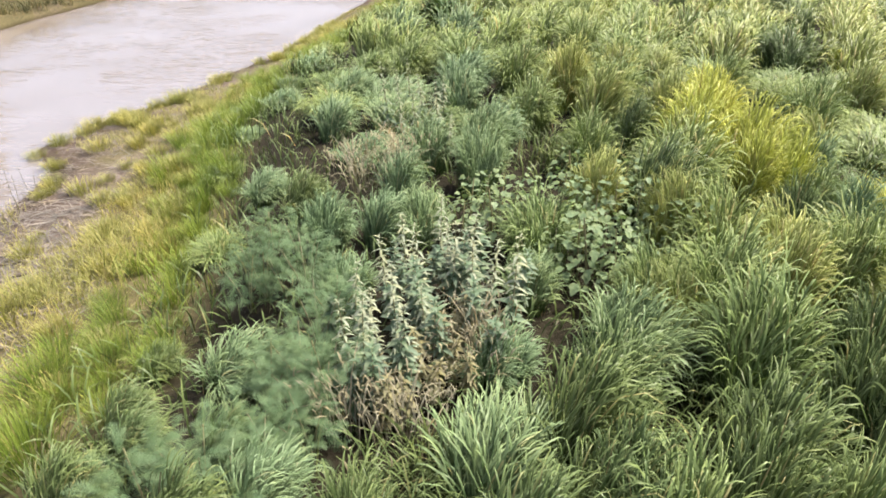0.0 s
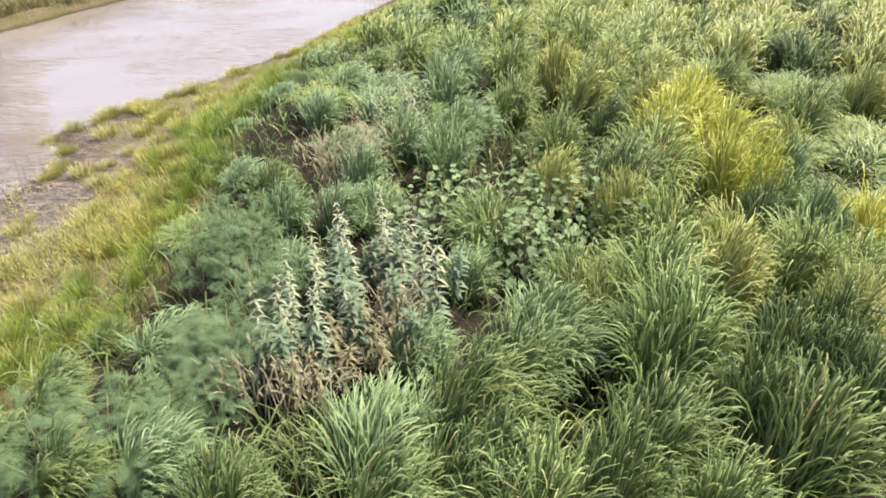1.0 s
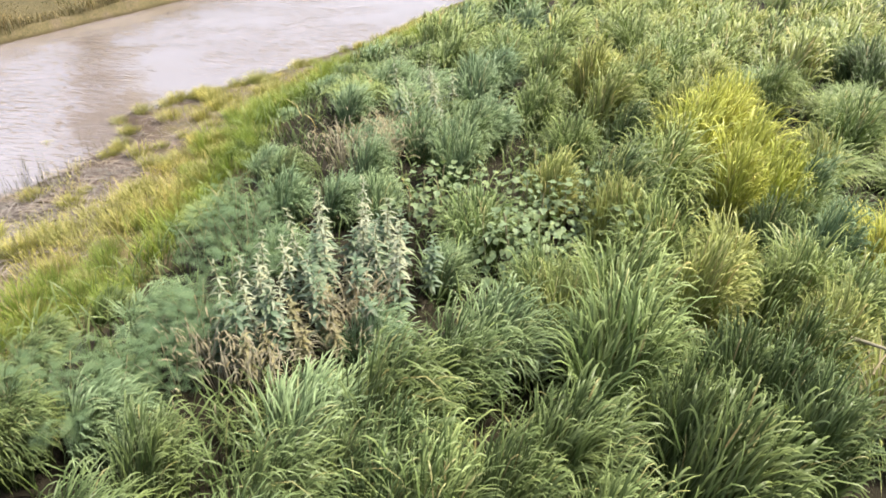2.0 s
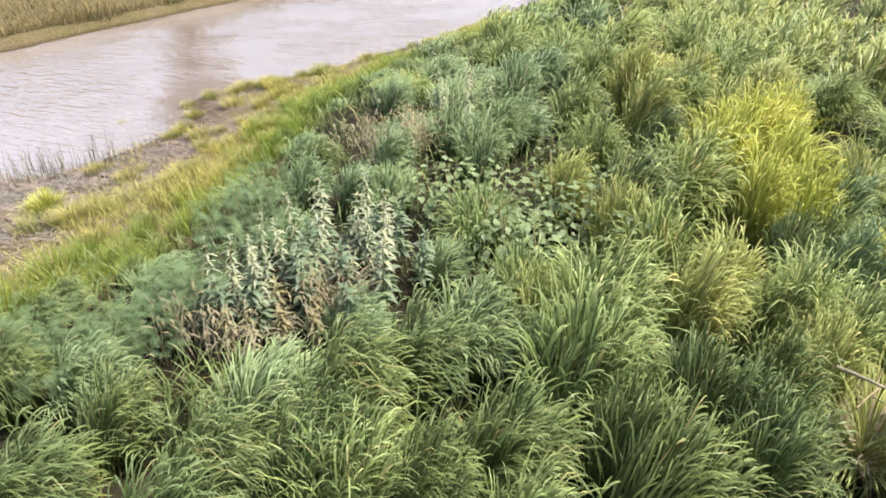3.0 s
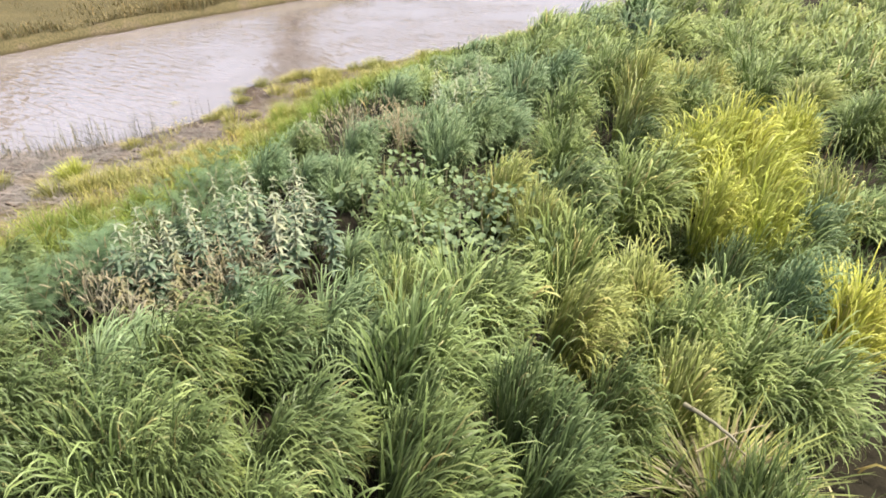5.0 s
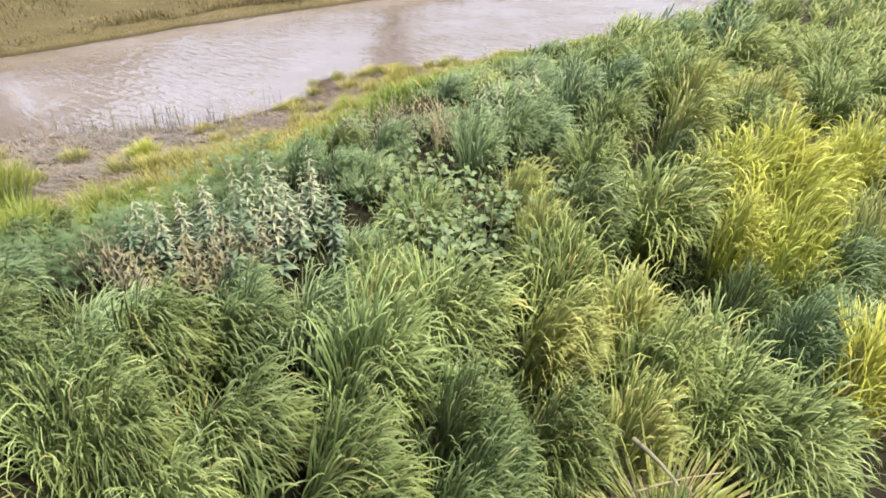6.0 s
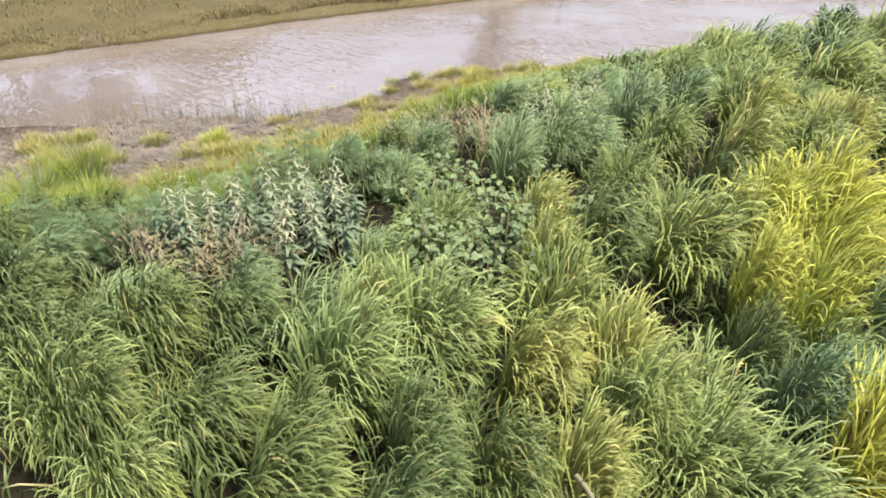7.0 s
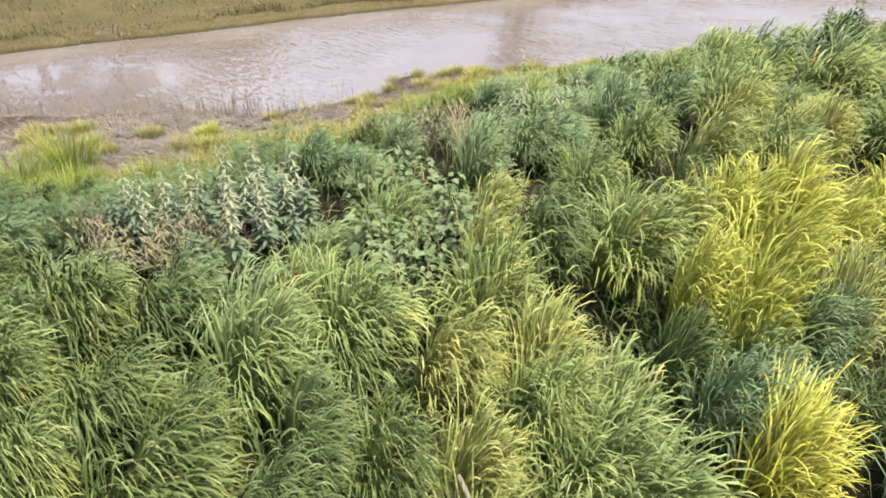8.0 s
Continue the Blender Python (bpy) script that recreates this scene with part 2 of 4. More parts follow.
def array_mesh(name, co, faces, along=None, slots=None):
    """A mesh from arrays: faces is a list of index arrays, each of quads or of triangles."""
    me = bpy.data.meshes.new(name)
    me.vertices.add(len(co))
    me.vertices.foreach_set("co", np.asarray(co, np.float32).ravel())
    loops = np.concatenate([f.ravel() for f in faces]).astype(np.int32)
    sizes = np.concatenate([np.full(len(f), f.shape[1]) for f in faces])
    starts = np.concatenate([[0], np.cumsum(sizes)[:-1]]).astype(np.int32)
    me.loops.add(len(loops))
    me.loops.foreach_set("vertex_index", loops)
    me.polygons.add(len(sizes))
    me.polygons.foreach_set("loop_start", starts)
    me.polygons.foreach_set("use_smooth", np.ones(len(sizes), bool))
    if slots is not None:
        me.polygons.foreach_set("material_index", np.asarray(slots, np.int32))
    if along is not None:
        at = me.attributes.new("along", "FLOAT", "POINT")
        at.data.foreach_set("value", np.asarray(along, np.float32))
    me.update(calc_edges=True)
    me.validate()
    return me


KNOTS = {2: (0, 0.55, 1), 3: (0, 0.5, 0.8, 1), 4: (0, 0.4, 0.68, 0.87, 1), 5: (0, 0.44, 0.65, 0.80, 0.91, 1)}


def blades(rng, root, way, length, width, start, droop, segs=5, twist=0.5, bend=1.5):
    """Curved tapering blades. root (n,3); way: compass angle; start and droop: lean from upright at foot and tip, in radians;
    bend: 1 curls evenly, 3 stays straight and hooks over near the tip. Returns points (n, 2*segs+1, 3) and the share from foot to tip."""
    n = len(root)
    up = np.array([0, 0, 1.0])
    d = np.stack([np.cos(way), np.sin(way), np.zeros(n)], -1)
    side0 = np.stack([-np.sin(way), np.cos(way), np.zeros(n)], -1)
    tw = rng.uniform(-twist, twist, n)
    p = root.copy()
    rings = []
    s_all = []
    knots = KNOTS[segs]
    for k, s in enumerate(knots):
        if k:
            mid = start + (droop - start) * (0.5 * (s + knots[k - 1])) ** bend
            p = p + (length * (s - knots[k - 1]))[:, None] * (np.sin(mid)[:, None] * d + np.cos(mid)[:, None] * up)
        th = start + (droop - start) * s ** bend
        nrm = np.cos(th)[:, None] * d - np.sin(th)[:, None] * up
        a = tw * (0.4 + s)
        side = np.cos(a)[:, None] * side0 + np.sin(a)[:, None] * nrm
        if k == segs:
            rings += [p]
            s_all += [1.0]
        else:
            w = 0.5 * width * (0.55 + 0.9 * s if s < 0.5 else 1.0) * (1 - max(0, s - 0.35) ** 1.7 * 1.1)
            rings += [p - side * w[:, None], p + side * w[:, None]]
            s_all += [s, s]
    return np.stack(rings, 1), np.array(s_all)


def blade_faces(n, segs):
    m = 2 * segs + 1
    o = (np.arange(n) * m)[:, None]
    q = [np.array([2 * k, 2 * k + 1, 2 * k + 3, 2 * k + 2]) for k in range(segs - 1)]
    quads = (o[:, None, :] + np.array(q)[None]).reshape(-1, 4)
    tris = o + np.array([2 * segs - 2, 2 * segs - 1, 2 * segs])
    return [quads, tris]


WIND = np.array([0.45, 0.80])


def tussock(rng, n, spread, tall, wide, segs=5, floppy=1.0):
    """One clump of tall grass: locks of blades that rise close together and hook over at the top, with leaves half way up."""
    m = max(5, n // 16)
    a = rng.uniform(0, 6.283, m)
    out = np.sqrt(rng.uniform(0, 1, m))
    foot = np.stack([0.72 * spread * out * np.cos(a), 0.72 * spread * out * np.sin(a), np.full(m, -0.03)], -1)
    top = tall * (1.0 - 0.34 * out ** 2.0) * rng.uniform(0.80, 1.12, m)
    comb = rng.normal(0, 0.22, 2)
    pull = np.stack([np.cos(a) * out, np.sin(a) * out], -1) * 0.62 + WIND * 0.62 + comb + rng.normal(0, 0.16, (m, 2))
    lock = np.arctan2(pull[:, 1], pull[:, 0])
    lean = 0.10 + 0.26 * out * rng.uniform(0.4, 1.2, m)
    k = rng.randint(0, m, n)
    leafy = rng.uniform(0, 1, n) < 0.46
    f = np.where(leafy, rng.uniform(0.15, 0.8, n), 0.0)
    dirs = np.stack([np.cos(lock), np.sin(lock), np.zeros(m)], -1)
    root = foot[k] + (f * top[k])[:, None] * (np.sin(lean[k])[:, None] * dirs[k] + np.cos(lean[k])[:, None] * np.array([0, 0, 1.0]))
    root[:, :2] += rng.normal(0, 0.10 * spread, (n, 2))
    blown = rng.uniform(0, 1, n) < 0.36           # laid over by the wind; the rest stands and hooks over
    way = np.where(blown, math.atan2(WIND[1], WIND[0]) + 0.35 * np.sin(lock[k]) + rng.normal(0, 0.42, n), lock[k] + rng.normal(0, 0.44, n))
    length = np.where(leafy, tall * rng.uniform(0.32, 0.54, n), top[k] * rng.uniform(0.85, 1.40, n))
    start = lean[k] * rng.uniform(0.6, 1.2, n) + np.where(leafy, rng.uniform(0.1, 0.5, n), 0.0)
    droop = start + floppy * np.where(blown, rng.uniform(1.3, 2.2, n), rng.uniform(1.8, 3.2, n))
    pts, s = blades(rng, root, way, length, wide * rng.uniform(0.6, 1.3, n), start, droop, segs, 0.6, np.where(blown, rng.uniform(1.2, 2.2, n), rng.uniform(1.8, 3.8, n)))
    return pts, s


def tussock_mesh(name, mats, rng, n, spread, tall, wide, segs=5, floppy=1.0):
    pts, s = tussock(rng, n, spread, tall, wide, segs, floppy)
    n = len(pts)
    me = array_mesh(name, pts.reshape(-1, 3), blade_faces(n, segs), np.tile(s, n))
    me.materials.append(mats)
    return me


def stuff(name, mat, pts, s, segs, label, category):
    n = len(pts)
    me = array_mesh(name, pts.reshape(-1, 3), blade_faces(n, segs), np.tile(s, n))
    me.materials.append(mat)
    return tagged(new(name, me), label, category, kind="stuff")


def part(name, me, parent, label="", m=None):
    ob = new(name, me)
    ob.parent = parent
    if m is not None:
        ob.matrix_basis = m
    if label:
        tagged(ob, label)
    return ob


# ---- ground and water ----
xs = np.concatenate([[-900, -400, -180, -90, -55, -35], np.arange(-26, -14, 0.5), np.arange(-14, 7, 0.14), np.arange(7, 20, 0.6), [25, 35, 60, 120, 300, 900]])
ys = np.concatenate([[-900, -300, -100, -40, -20, -10], np.arange(-6, 0, 0.5), np.arange(0, 16, 0.14), np.arange(16, 40, 0.6), [45, 60, 100, 250, 900]])
gm = grid_mesh("ground", xs, ys, height)
gco = np.empty(len(gm.vertices) * 3, np.float32)
gm.vertices.foreach_get("co", gco)
gco = gco.reshape(-1, 3)
gs, ge = line(SHORE, gco[:, 1]), line(EDGE, gco[:, 1])
gd = (gco[:, 0] - gs) / (ge - gs)
bare = 0.55 - 0.75 * np.clip(gd, 0, 1.2) + 0.25 * np.exp(-(((gco[:, 0] + 5.3) / 1.3) ** 2 + ((gco[:, 1] - 3.4) / 1.6) ** 2)) + 0.25 * np.exp(-(((gco[:, 0] + 4.9) / 0.9) ** 2 + ((gco[:, 1] - 6.8) / 2.2) ** 2))
fw = line(FAR, gco[:, 1]) - gco[:, 0]
bare = np.where(gco[:, 0] < -9.0, 0.25 - 0.10 * np.clip(fw, 0, 4), bare)
gm.attributes.new("bare", "FLOAT", "POINT").data.foreach_set("value", bare.astype(np.float32))
# full under tall growth, where gap shade is painted in; weaker on the far bank
gm.attributes.new("soil_darkening", "FLOAT", "POINT").data.foreach_set("value", (np.where(gco[:, 0] < -9, 0.32, step((gco[:, 0] - ge - 0.1) / 0.7))).astype(np.float32))
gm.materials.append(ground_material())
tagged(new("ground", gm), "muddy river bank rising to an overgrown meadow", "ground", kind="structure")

wm = grid_mesh("water", np.array([-60, -30, -14, -10, -6, -2, 10.0]), np.array([-300, -60, -10, 0, 10, 20, 40, 120, 300.0]), lambda X, Y: 0 * X)
wm.materials.append(water_material())
tagged(new("water", wm), "calm silty river water with small wind ripples", "water", kind="structure")

# ---- where the clumps of tall grass stand: x, y, radius ----
# mostly near clumps, coloured darker for the shade seen inside them
DEEP_GREEN = ((-2.00, 2.50, 0.22), (-1.90, 1.90, 0.20),
    (-2.20, 3.20, 0.20), (-1.75, 2.20, 0.18), (0.23, 1.69, 0.24), (1.33, 2.44, 0.27), (2.28, 3.08, 0.18), (1.21, 6.41, 0.18), (-1.16, 12.67, 0.37), (2.38, 5.13, 0.15),
    (0.66, 2.08, 0.17), (3.08, 3.23, 0.18), (-1.78, 5.14, 0.23), (1.20, 5.11, 0.28), (1.78, 2.67, 0.16), (4.01, 10.47, 0.37), (0.30, 1.35, 0.25),
    (-0.45, 1.30, 0.24), (1.13, 1.94, 0.19), (0.47, 1.95, 0.22), (-0.50, 1.79, 0.17), (-1.32, 2.24, 0.19), (0.67, 1.81, 0.15), (-1.30, 1.71, 0.14),
    (1.99, 2.50, 0.31), (2.41, 3.41, 0.16), (2.39, 2.84, 0.21), (2.08, 3.16, 0.19), (0.46, 2.36, 0.28), (0.66, 2.81, 0.25))
FRESH_GREEN = ((1.56, 2.05, 0.14), (0.86, 1.91, 0.25), (1.43, 3.74, 0.29), (1.48, 3.19, 0.31), (0.99, 3.61, 0.16), (2.75, 4.26, 0.27), (2.42, 4.18, 0.21))
FRESH_GREEN_BEYOND = ((1.56, 5.62, 0.36), (2.60, 4.52, 0.29), (3.04, 4.36, 0.27), (0.34, 4.47, 0.25), (0.74, 5.93, 0.19), (0.24, 6.96, 0.25),
    (-0.66, 9.10, 0.29), (1.20, 7.57, 0.27), (2.64, 5.47, 0.19), (0.09, 8.32, 0.29), (0.96, 10.19, 0.32), (2.65, 8.63, 0.25), (1.59, 4.50, 0.25),
    (1.41, 9.03, 0.34), (-1.38, 9.20, 0.32), (3.31, 7.51, 0.28))
YELLOW_GREEN = ((2.07, 4.50, 0.25), (1.91, 4.00, 0.23), (2.55, 3.71, 0.16), (0.72, 5.03, 0.19), (1.24, 4.63, 0.17), (1.63, 5.99, 0.17),
    (0.66, 7.73, 0.24), (1.25, 8.10, 0.22), (1.05, 3.42, 0.12), (1.41, 4.61, 0.18), (2.76, 6.02, 0.21), (0.94, 7.04, 0.27),
    (1.67, 7.06, 0.24), (4.31, 8.57, 0.32))
BRIGHT_YELLOW = ((1.77, 6.31, 0.30), (2.30, 6.09, 0.32), (2.17, 5.60, 0.20), (2.47, 5.69, 0.23), (2.17, 6.83, 0.20), (3.11, 5.12, 0.26),
    (2.21, 7.49, 0.21), (1.95, 6.62, 0.28))
BLUE_GREEN = ((-0.95, 4.60, 0.18), (-0.62, 4.70, 0.18), (-1.35, 4.45, 0.18), (-0.85, 5.05, 0.17), (0.05, 3.05, 0.15), (0.79, 3.25, 0.26),
    (0.23, 3.94, 0.17), (-0.13, 6.32, 0.22), (-0.57, 8.28, 0.27), (2.71, 5.88, 0.17), (2.78, 5.08, 0.15), (-0.26, 6.12, 0.21), (2.86, 5.30, 0.22),
    (-0.56, 7.47, 0.25), (-0.71, 6.03, 0.21), (0.07, 2.31, 0.30), (-1.52, 2.98, 0.25), (-0.24, 5.55, 0.20), (-1.91, 6.85, 0.23), (-2.28, 5.60, 0.24),
    (-1.06, 3.83, 0.17), (-1.00, 1.95, 0.20))
HOLLOWS = ((2.34, 4.80, 0.14), (1.16, 4.02, 0.14), (0.84, 3.52, 0.12), (-0.30, 2.15, 0.18), (1.24, 2.86, 0.16), (1.02, 2.20, 0.10), (2.62, 6.75, 0.2), (0.56, 6.14, 0.2),
    (1.98, 5.45, 0.14), (1.72, 3.55, 0.1), (1.49, 6.42, 0.16), (2.42, 5.30, 0.12), (1.17, 3.5, 0.16), (1.33, 5.80, 0.16), (2.97, 5.75, 0.16), (1.9, 7.6, 0.2), (2.1, 4.25, 0.08))
PALE_SPIKES = ((-0.65, 3.67), (-0.47, 3.93), (-0.30, 3.95), (-0.35, 3.63), (-0.11, 3.54), (0.06, 3.29), (-0.15, 3.33), (-0.92, 3.24), (-0.64, 3.21), (-0.49, 3.36),
    (-0.62, 2.92), (-0.76, 2.85), (-0.61, 2.71), (-0.78, 2.66), (-0.43, 3.11), (-0.50, 2.77), (-0.25, 3.78), (-0.40, 3.80), (-0.58, 3.48), (-0.22, 3.50), (-0.80, 3.04), (-0.72, 3.45))
PALE_SPIKES_FAR = ((-0.60, 5.95), (-0.75, 6.30), (-0.95, 6.14), (-1.14, 6.45), (-0.98, 6.9), (-1.2, 7.3), (-0.75, 6.75), (-1.33, 6.75), (-1.4, 7.6))
BROAD = ((-0.12, 4.62), (-0.29, 4.65), (0.52, 4.95), (0.68, 4.91), (0.52, 4.71), (0.87, 4.46), (0.72, 4.29), (0.54, 4.19), (0.74, 4.02), (0.36, 4.20), (0.85, 4.77), (-0.36, 4.49),
    (0.53, 5.21), (0.41, 4.75), (0.69, 4.69), (1.14, 4.54), (1.33, 4.48), (0.76, 5.37), (0.94, 5.13), (0.55, 4.35), (0.60, 4.50), (0.15, 4.91), (0.60, 4.08), (0.95, 4.30), (0.80, 4.15), (1.0, 4.65), (1.05, 5.0), (-0.2, 4.8), (0.02, 4.75))
FEATHERY = ((-1.96, 4.17), (-1.75, 4.10), (-1.64, 4.30), (-1.48, 4.05), (-1.75, 3.85), (-1.56, 3.79), (-1.81, 3.69), (-1.38, 3.74), (-1.20, 2.72), (-1.14, 2.83), (-1.30, 2.71), (-1.05, 2.64),
    (-1.44, 1.86), (-1.35, 1.97), (-1.17, 1.86), (-1.12, 2.07), (-1.51, 1.79), (-1.28, 2.27), (-1.09, 2.21), (-1.14, 3.16), (-1.10, 3.42), (-0.95, 2.35), (-0.9, 2.6))
DRY = ((-1.45, 5.45), (-1.15, 5.48), (-1.25, 5.06), (-1.09, 5.71), (-0.47, 2.52), (-0.23, 3.19), (-0.12, 3.09),
    (-0.74, 2.50), (-0.28, 2.98))
WITHERING = ((-0.74, 2.67), (-0.57, 2.79), (-0.46, 2.91), (-0.28, 2.98), (-0.16, 3.16), (-0.59, 2.55), (-0.48, 2.61), (-0.37, 3.17), (-0.18, 2.89), (-0.38, 2.76),
    (-0.05, 3.2), (-0.25, 3.25))
PALE_STALKS = ((2.60, 3.54), (2.72, 3.42), (2.95, 3.60))


CLASSES = (("yellow", BRIGHT_YELLOW), ("lime", YELLOW_GREEN), ("green", FRESH_GREEN + FRESH_GREEN_BEYOND), ("blue", BLUE_GREEN), ("deep", DEEP_GREEN))
rng = np.random.RandomState(7)

# a few models of each colour, then a clump for each place
LABELS = {"deep": "large tussock of deep green grass, darkened for shade, hanging over itself", "blue": "dense tussock of bluish-green grass with arching blades", "green": "lush tussock of fresh green grass with drooping blades",
          "lime": "tussock of yellow-green grass bending in the wind", "yellow": "bright yellow tussock of tall grass on the meadow"}
models = {}
for kind_name, _ in CLASSES:
    for v in range(3):
        up = {"yellow": 0.8, "lime": 0.9, "green": 1.0, "blue": 0.9, "deep": 1.0}[kind_name]
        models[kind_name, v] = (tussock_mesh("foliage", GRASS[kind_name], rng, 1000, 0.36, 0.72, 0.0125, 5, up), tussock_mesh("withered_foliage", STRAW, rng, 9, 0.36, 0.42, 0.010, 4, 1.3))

placed = []
stand = []


def rise(x, y):
    """How tall the growth is there, against the middle of the meadow: low at the edge of the shore."""
    return 0.36 + 0.64 * step((x - line(EDGE, y)) / 2.2)


def clump(kind_name, x, y, r, v, proud=1.0):
    ob = new("grass_tussock")
    s = r / 0.38
    k = rise(x, y)
    w = (0.13 + 0.8 * s) * (0.45 + 0.55 * k)
    ob.matrix_basis = pose(x, y, float(height(x, y)), rng.uniform(-5, 5), rng.uniform(-5, 5), rng.uniform(-35, 35)) @ Matrix.Diagonal((w, w, proud * k * rng.uniform(0.86, 1.12) * (0.78 + 0.22 * s), 1))
    live, dead = models[kind_name, v % 3]
    tagged(part("foliage", live, ob), kind="stuff")
    tagged(part("withered_foliage", dead, ob, "withered straw-coloured blades low in the clump"), kind="stuff")
    tagged(ob, LABELS[kind_name], "grass", "tall grass tussocks")
    placed.append((x, y, r))
    stand.append(ob)
    return ob


for kind_name, spots in CLASSES:
    for i, (x, y, r) in enumerate(spots):
        by_herbs = any((x - a) ** 2 + (y - b) ** 2 < 0.7 for a, b in PALE_SPIKES)
        lean = 0.05 + 0.38 * r               # the crown hangs over to the lee of its foot
        clump(kind_name, x - lean * WIND[0], y - lean * WIND[1], max(0.17, 1.0 * r), i, (0.72 if x < 0.3 else 0.95) if by_herbs else 1.18 if x > 0 else 0.96)


# ---- the other tall grass: clumps between, denser near the walk ----
def kind_at(x, y):
    """The colour given to the grass in that part of the meadow; darker near the walk, with shade put into it."""
    w = {k: 0.0 for k, _ in CLASSES}
    for k, spots in CLASSES:
        for a, b, r in spots:
            w[k] += math.exp(-((x - a) ** 2 + (y - b) ** 2) / (2 * (0.22 if k == "yellow" else 0.32) ** 2))
    side = x + 0.25 * (y - 5)
    w["deep"] += 1.3 if x < 3.4 and 0.5 < y < 3.3 + 0.4 * x else 0.06
    w["green"] += 0.25
    w["blue"] += 0.22 * max(0.0, min(1.0, (0.8 - side) / 2.5))
    w["lime"] += (0.09 if x > 0 else 0.0) * max(0.0, min(1.0, (side - 0.2) / 2.0)) * (0.2 if 2.8 < x < 4.5 and 5.4 < y < 8.5 else 3.0 if y > 8.5 else 1.0)
    w["yellow"] += 0.02 * max(0.0, min(1.0, (side - 2.0) / 3.0))
    t = rng.uniform(0, sum(w.values()))
    for k in w:
        t -= w[k]
        if t < 0:
            return k
    return "green"


def free(x, y, gap):
    for a, b, r in placed:
        if (x - a) ** 2 + (y - b) ** 2 < max(gap, 0.5 * gap + 0.72 * r) ** 2:
            return False
    for a, b, r in HOLLOWS:
        if (x - a) ** 2 + (y - b) ** 2 < r * r:
            return False
    return True


def in_patch(x, y, spots, reach):
    return any((x - p[0]) ** 2 + (y - p[1]) ** 2 < reach * reach for p in spots)


near_spots = []
for _ in range(9000):
    x, y = rng.uniform(-4.0, 5.2), rng.uniform(0.4, 9.5)
    if x < line(EDGE, y) + 0.22 or (x - 1.9) ** 2 + (y + 0.6) ** 2 < 0.8:
        continue
    if in_patch(x, y, PALE_SPIKES, 0.27) or in_patch(x, y, WITHERING, 0.22) or in_patch(x, y, DRY, 0.2) or (x - 2.84) ** 2 + (y - 3.48) ** 2 < 0.10 or in_patch(x, y, FEATHERY, 0.25) or in_patch(x, y, BROAD, 0.17):
        continue
    if free(x, y, 0.82 if y < 4.6 else 0.7):
        placed.append((x, y, 0.3))
        near_spots.append((x, y))
near_spots.sort(key=lambda p: (p[0] - 1.5) ** 2 + (p[1] - 3.8) ** 2)
for i, (x, y) in enumerate(near_spots[:215]):
    placed.pop()
for i, (x, y) in enumerate(near_spots[:215]):
    clump(kind_at(x, y), x, y, rng.uniform(0.27, 0.39), i, rng.uniform(0.38, 0.66) * (0.75 if in_patch(x, y, PALE_SPIKES, 0.6) else 1.0))

far_spots = {k: [] for k, _ in CLASSES}
for x, y in near_spots[215:]:
    far_spots[kind_at(x, y)].append((x, y, rng.uniform(0.28, 0.4), 180))
for _ in range(16000):
    x, y = rng.uniform(-5.0, 14.0), rng.uniform(0.5, 30.0)
    if x < line(EDGE, y) + 0.25 or (x < 5.2 and y < 9.5):
        continue
    if free(x, y, 0.68 if y < 15 else 0.85):
        placed.append((x, y, 0.3))
        far_spots[kind_at(x, y)].append((x, y, rng.uniform(0.34, 0.48), 240 if y < 15 else 130))
for _ in range(5000):
    x, y = rng.uniform(-5.5, 16.0), rng.uniform(-9.0, 2.0)
    if x < line(EDGE, y) + 0.3 or (y > 0.4 and x < 5.2):
        continue
    if free(x, y, 0.75):
        placed.append((x, y, 0.4))
        far_spots[kind_at(x, y)].append((x, y, rng.uniform(0.55, 0.7), 129))
for k, _ in CLASSES:
    out = []
    for x, y, r, n in far_spots[k]:
        pts, s = tussock(rng, n, r, rng.uniform(0.55, 0.95) * float(rise(x, y)), 0.03 if n == 129 else 0.019, 3, 1.0)
        pts = pts + np.array([x, y, float(height(x, y))])
        out.append(pts)
    if out:
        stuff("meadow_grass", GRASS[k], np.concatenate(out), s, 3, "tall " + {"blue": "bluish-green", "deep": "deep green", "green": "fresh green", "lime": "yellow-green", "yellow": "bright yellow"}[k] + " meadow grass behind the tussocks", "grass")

# low undergrowth between the clumps, its dark green painting the shade of the gaps
n = 13000
x, y = rng.uniform(-4.2, 5.5, n), rng.uniform(0.6, 11, n)
ok = x > line(EDGE, y) + 0.0
x, y = x[ok], y[ok]
n = len(x)
pts, s = blades(rng, np.stack([x, y, height(x, y) - 0.02], -1), rng.uniform(0, 6.28, n), rng.uniform(0.12, 0.40, n), rng.uniform(0.008, 0.016, n), rng.uniform(0, 0.4, n), rng.uniform(0.8, 2.2, n), 3)
low = []
for a, b, r in HOLLOWS:
    m = 420
    hx, hy = a + rng.normal(0, 0.6 * r + 0.08, m), b + rng.normal(0, 0.6 * r + 0.08, m)
    low.append(blades(rng, np.stack([hx, hy, height(hx, hy) - 0.02], -1), rng.uniform(0, 6.28, m), rng.uniform(0.15, 0.42, m), rng.uniform(0.006, 0.012, m), rng.uniform(0, 0.5, m), rng.uniform(0.8, 2.2, m), 3)[0])
pts = np.concatenate([pts] + low)
stuff("undergrowth", GRASS["deep"], pts, s, 3, "low green undergrowth between the grass tussocks", "undergrowth")

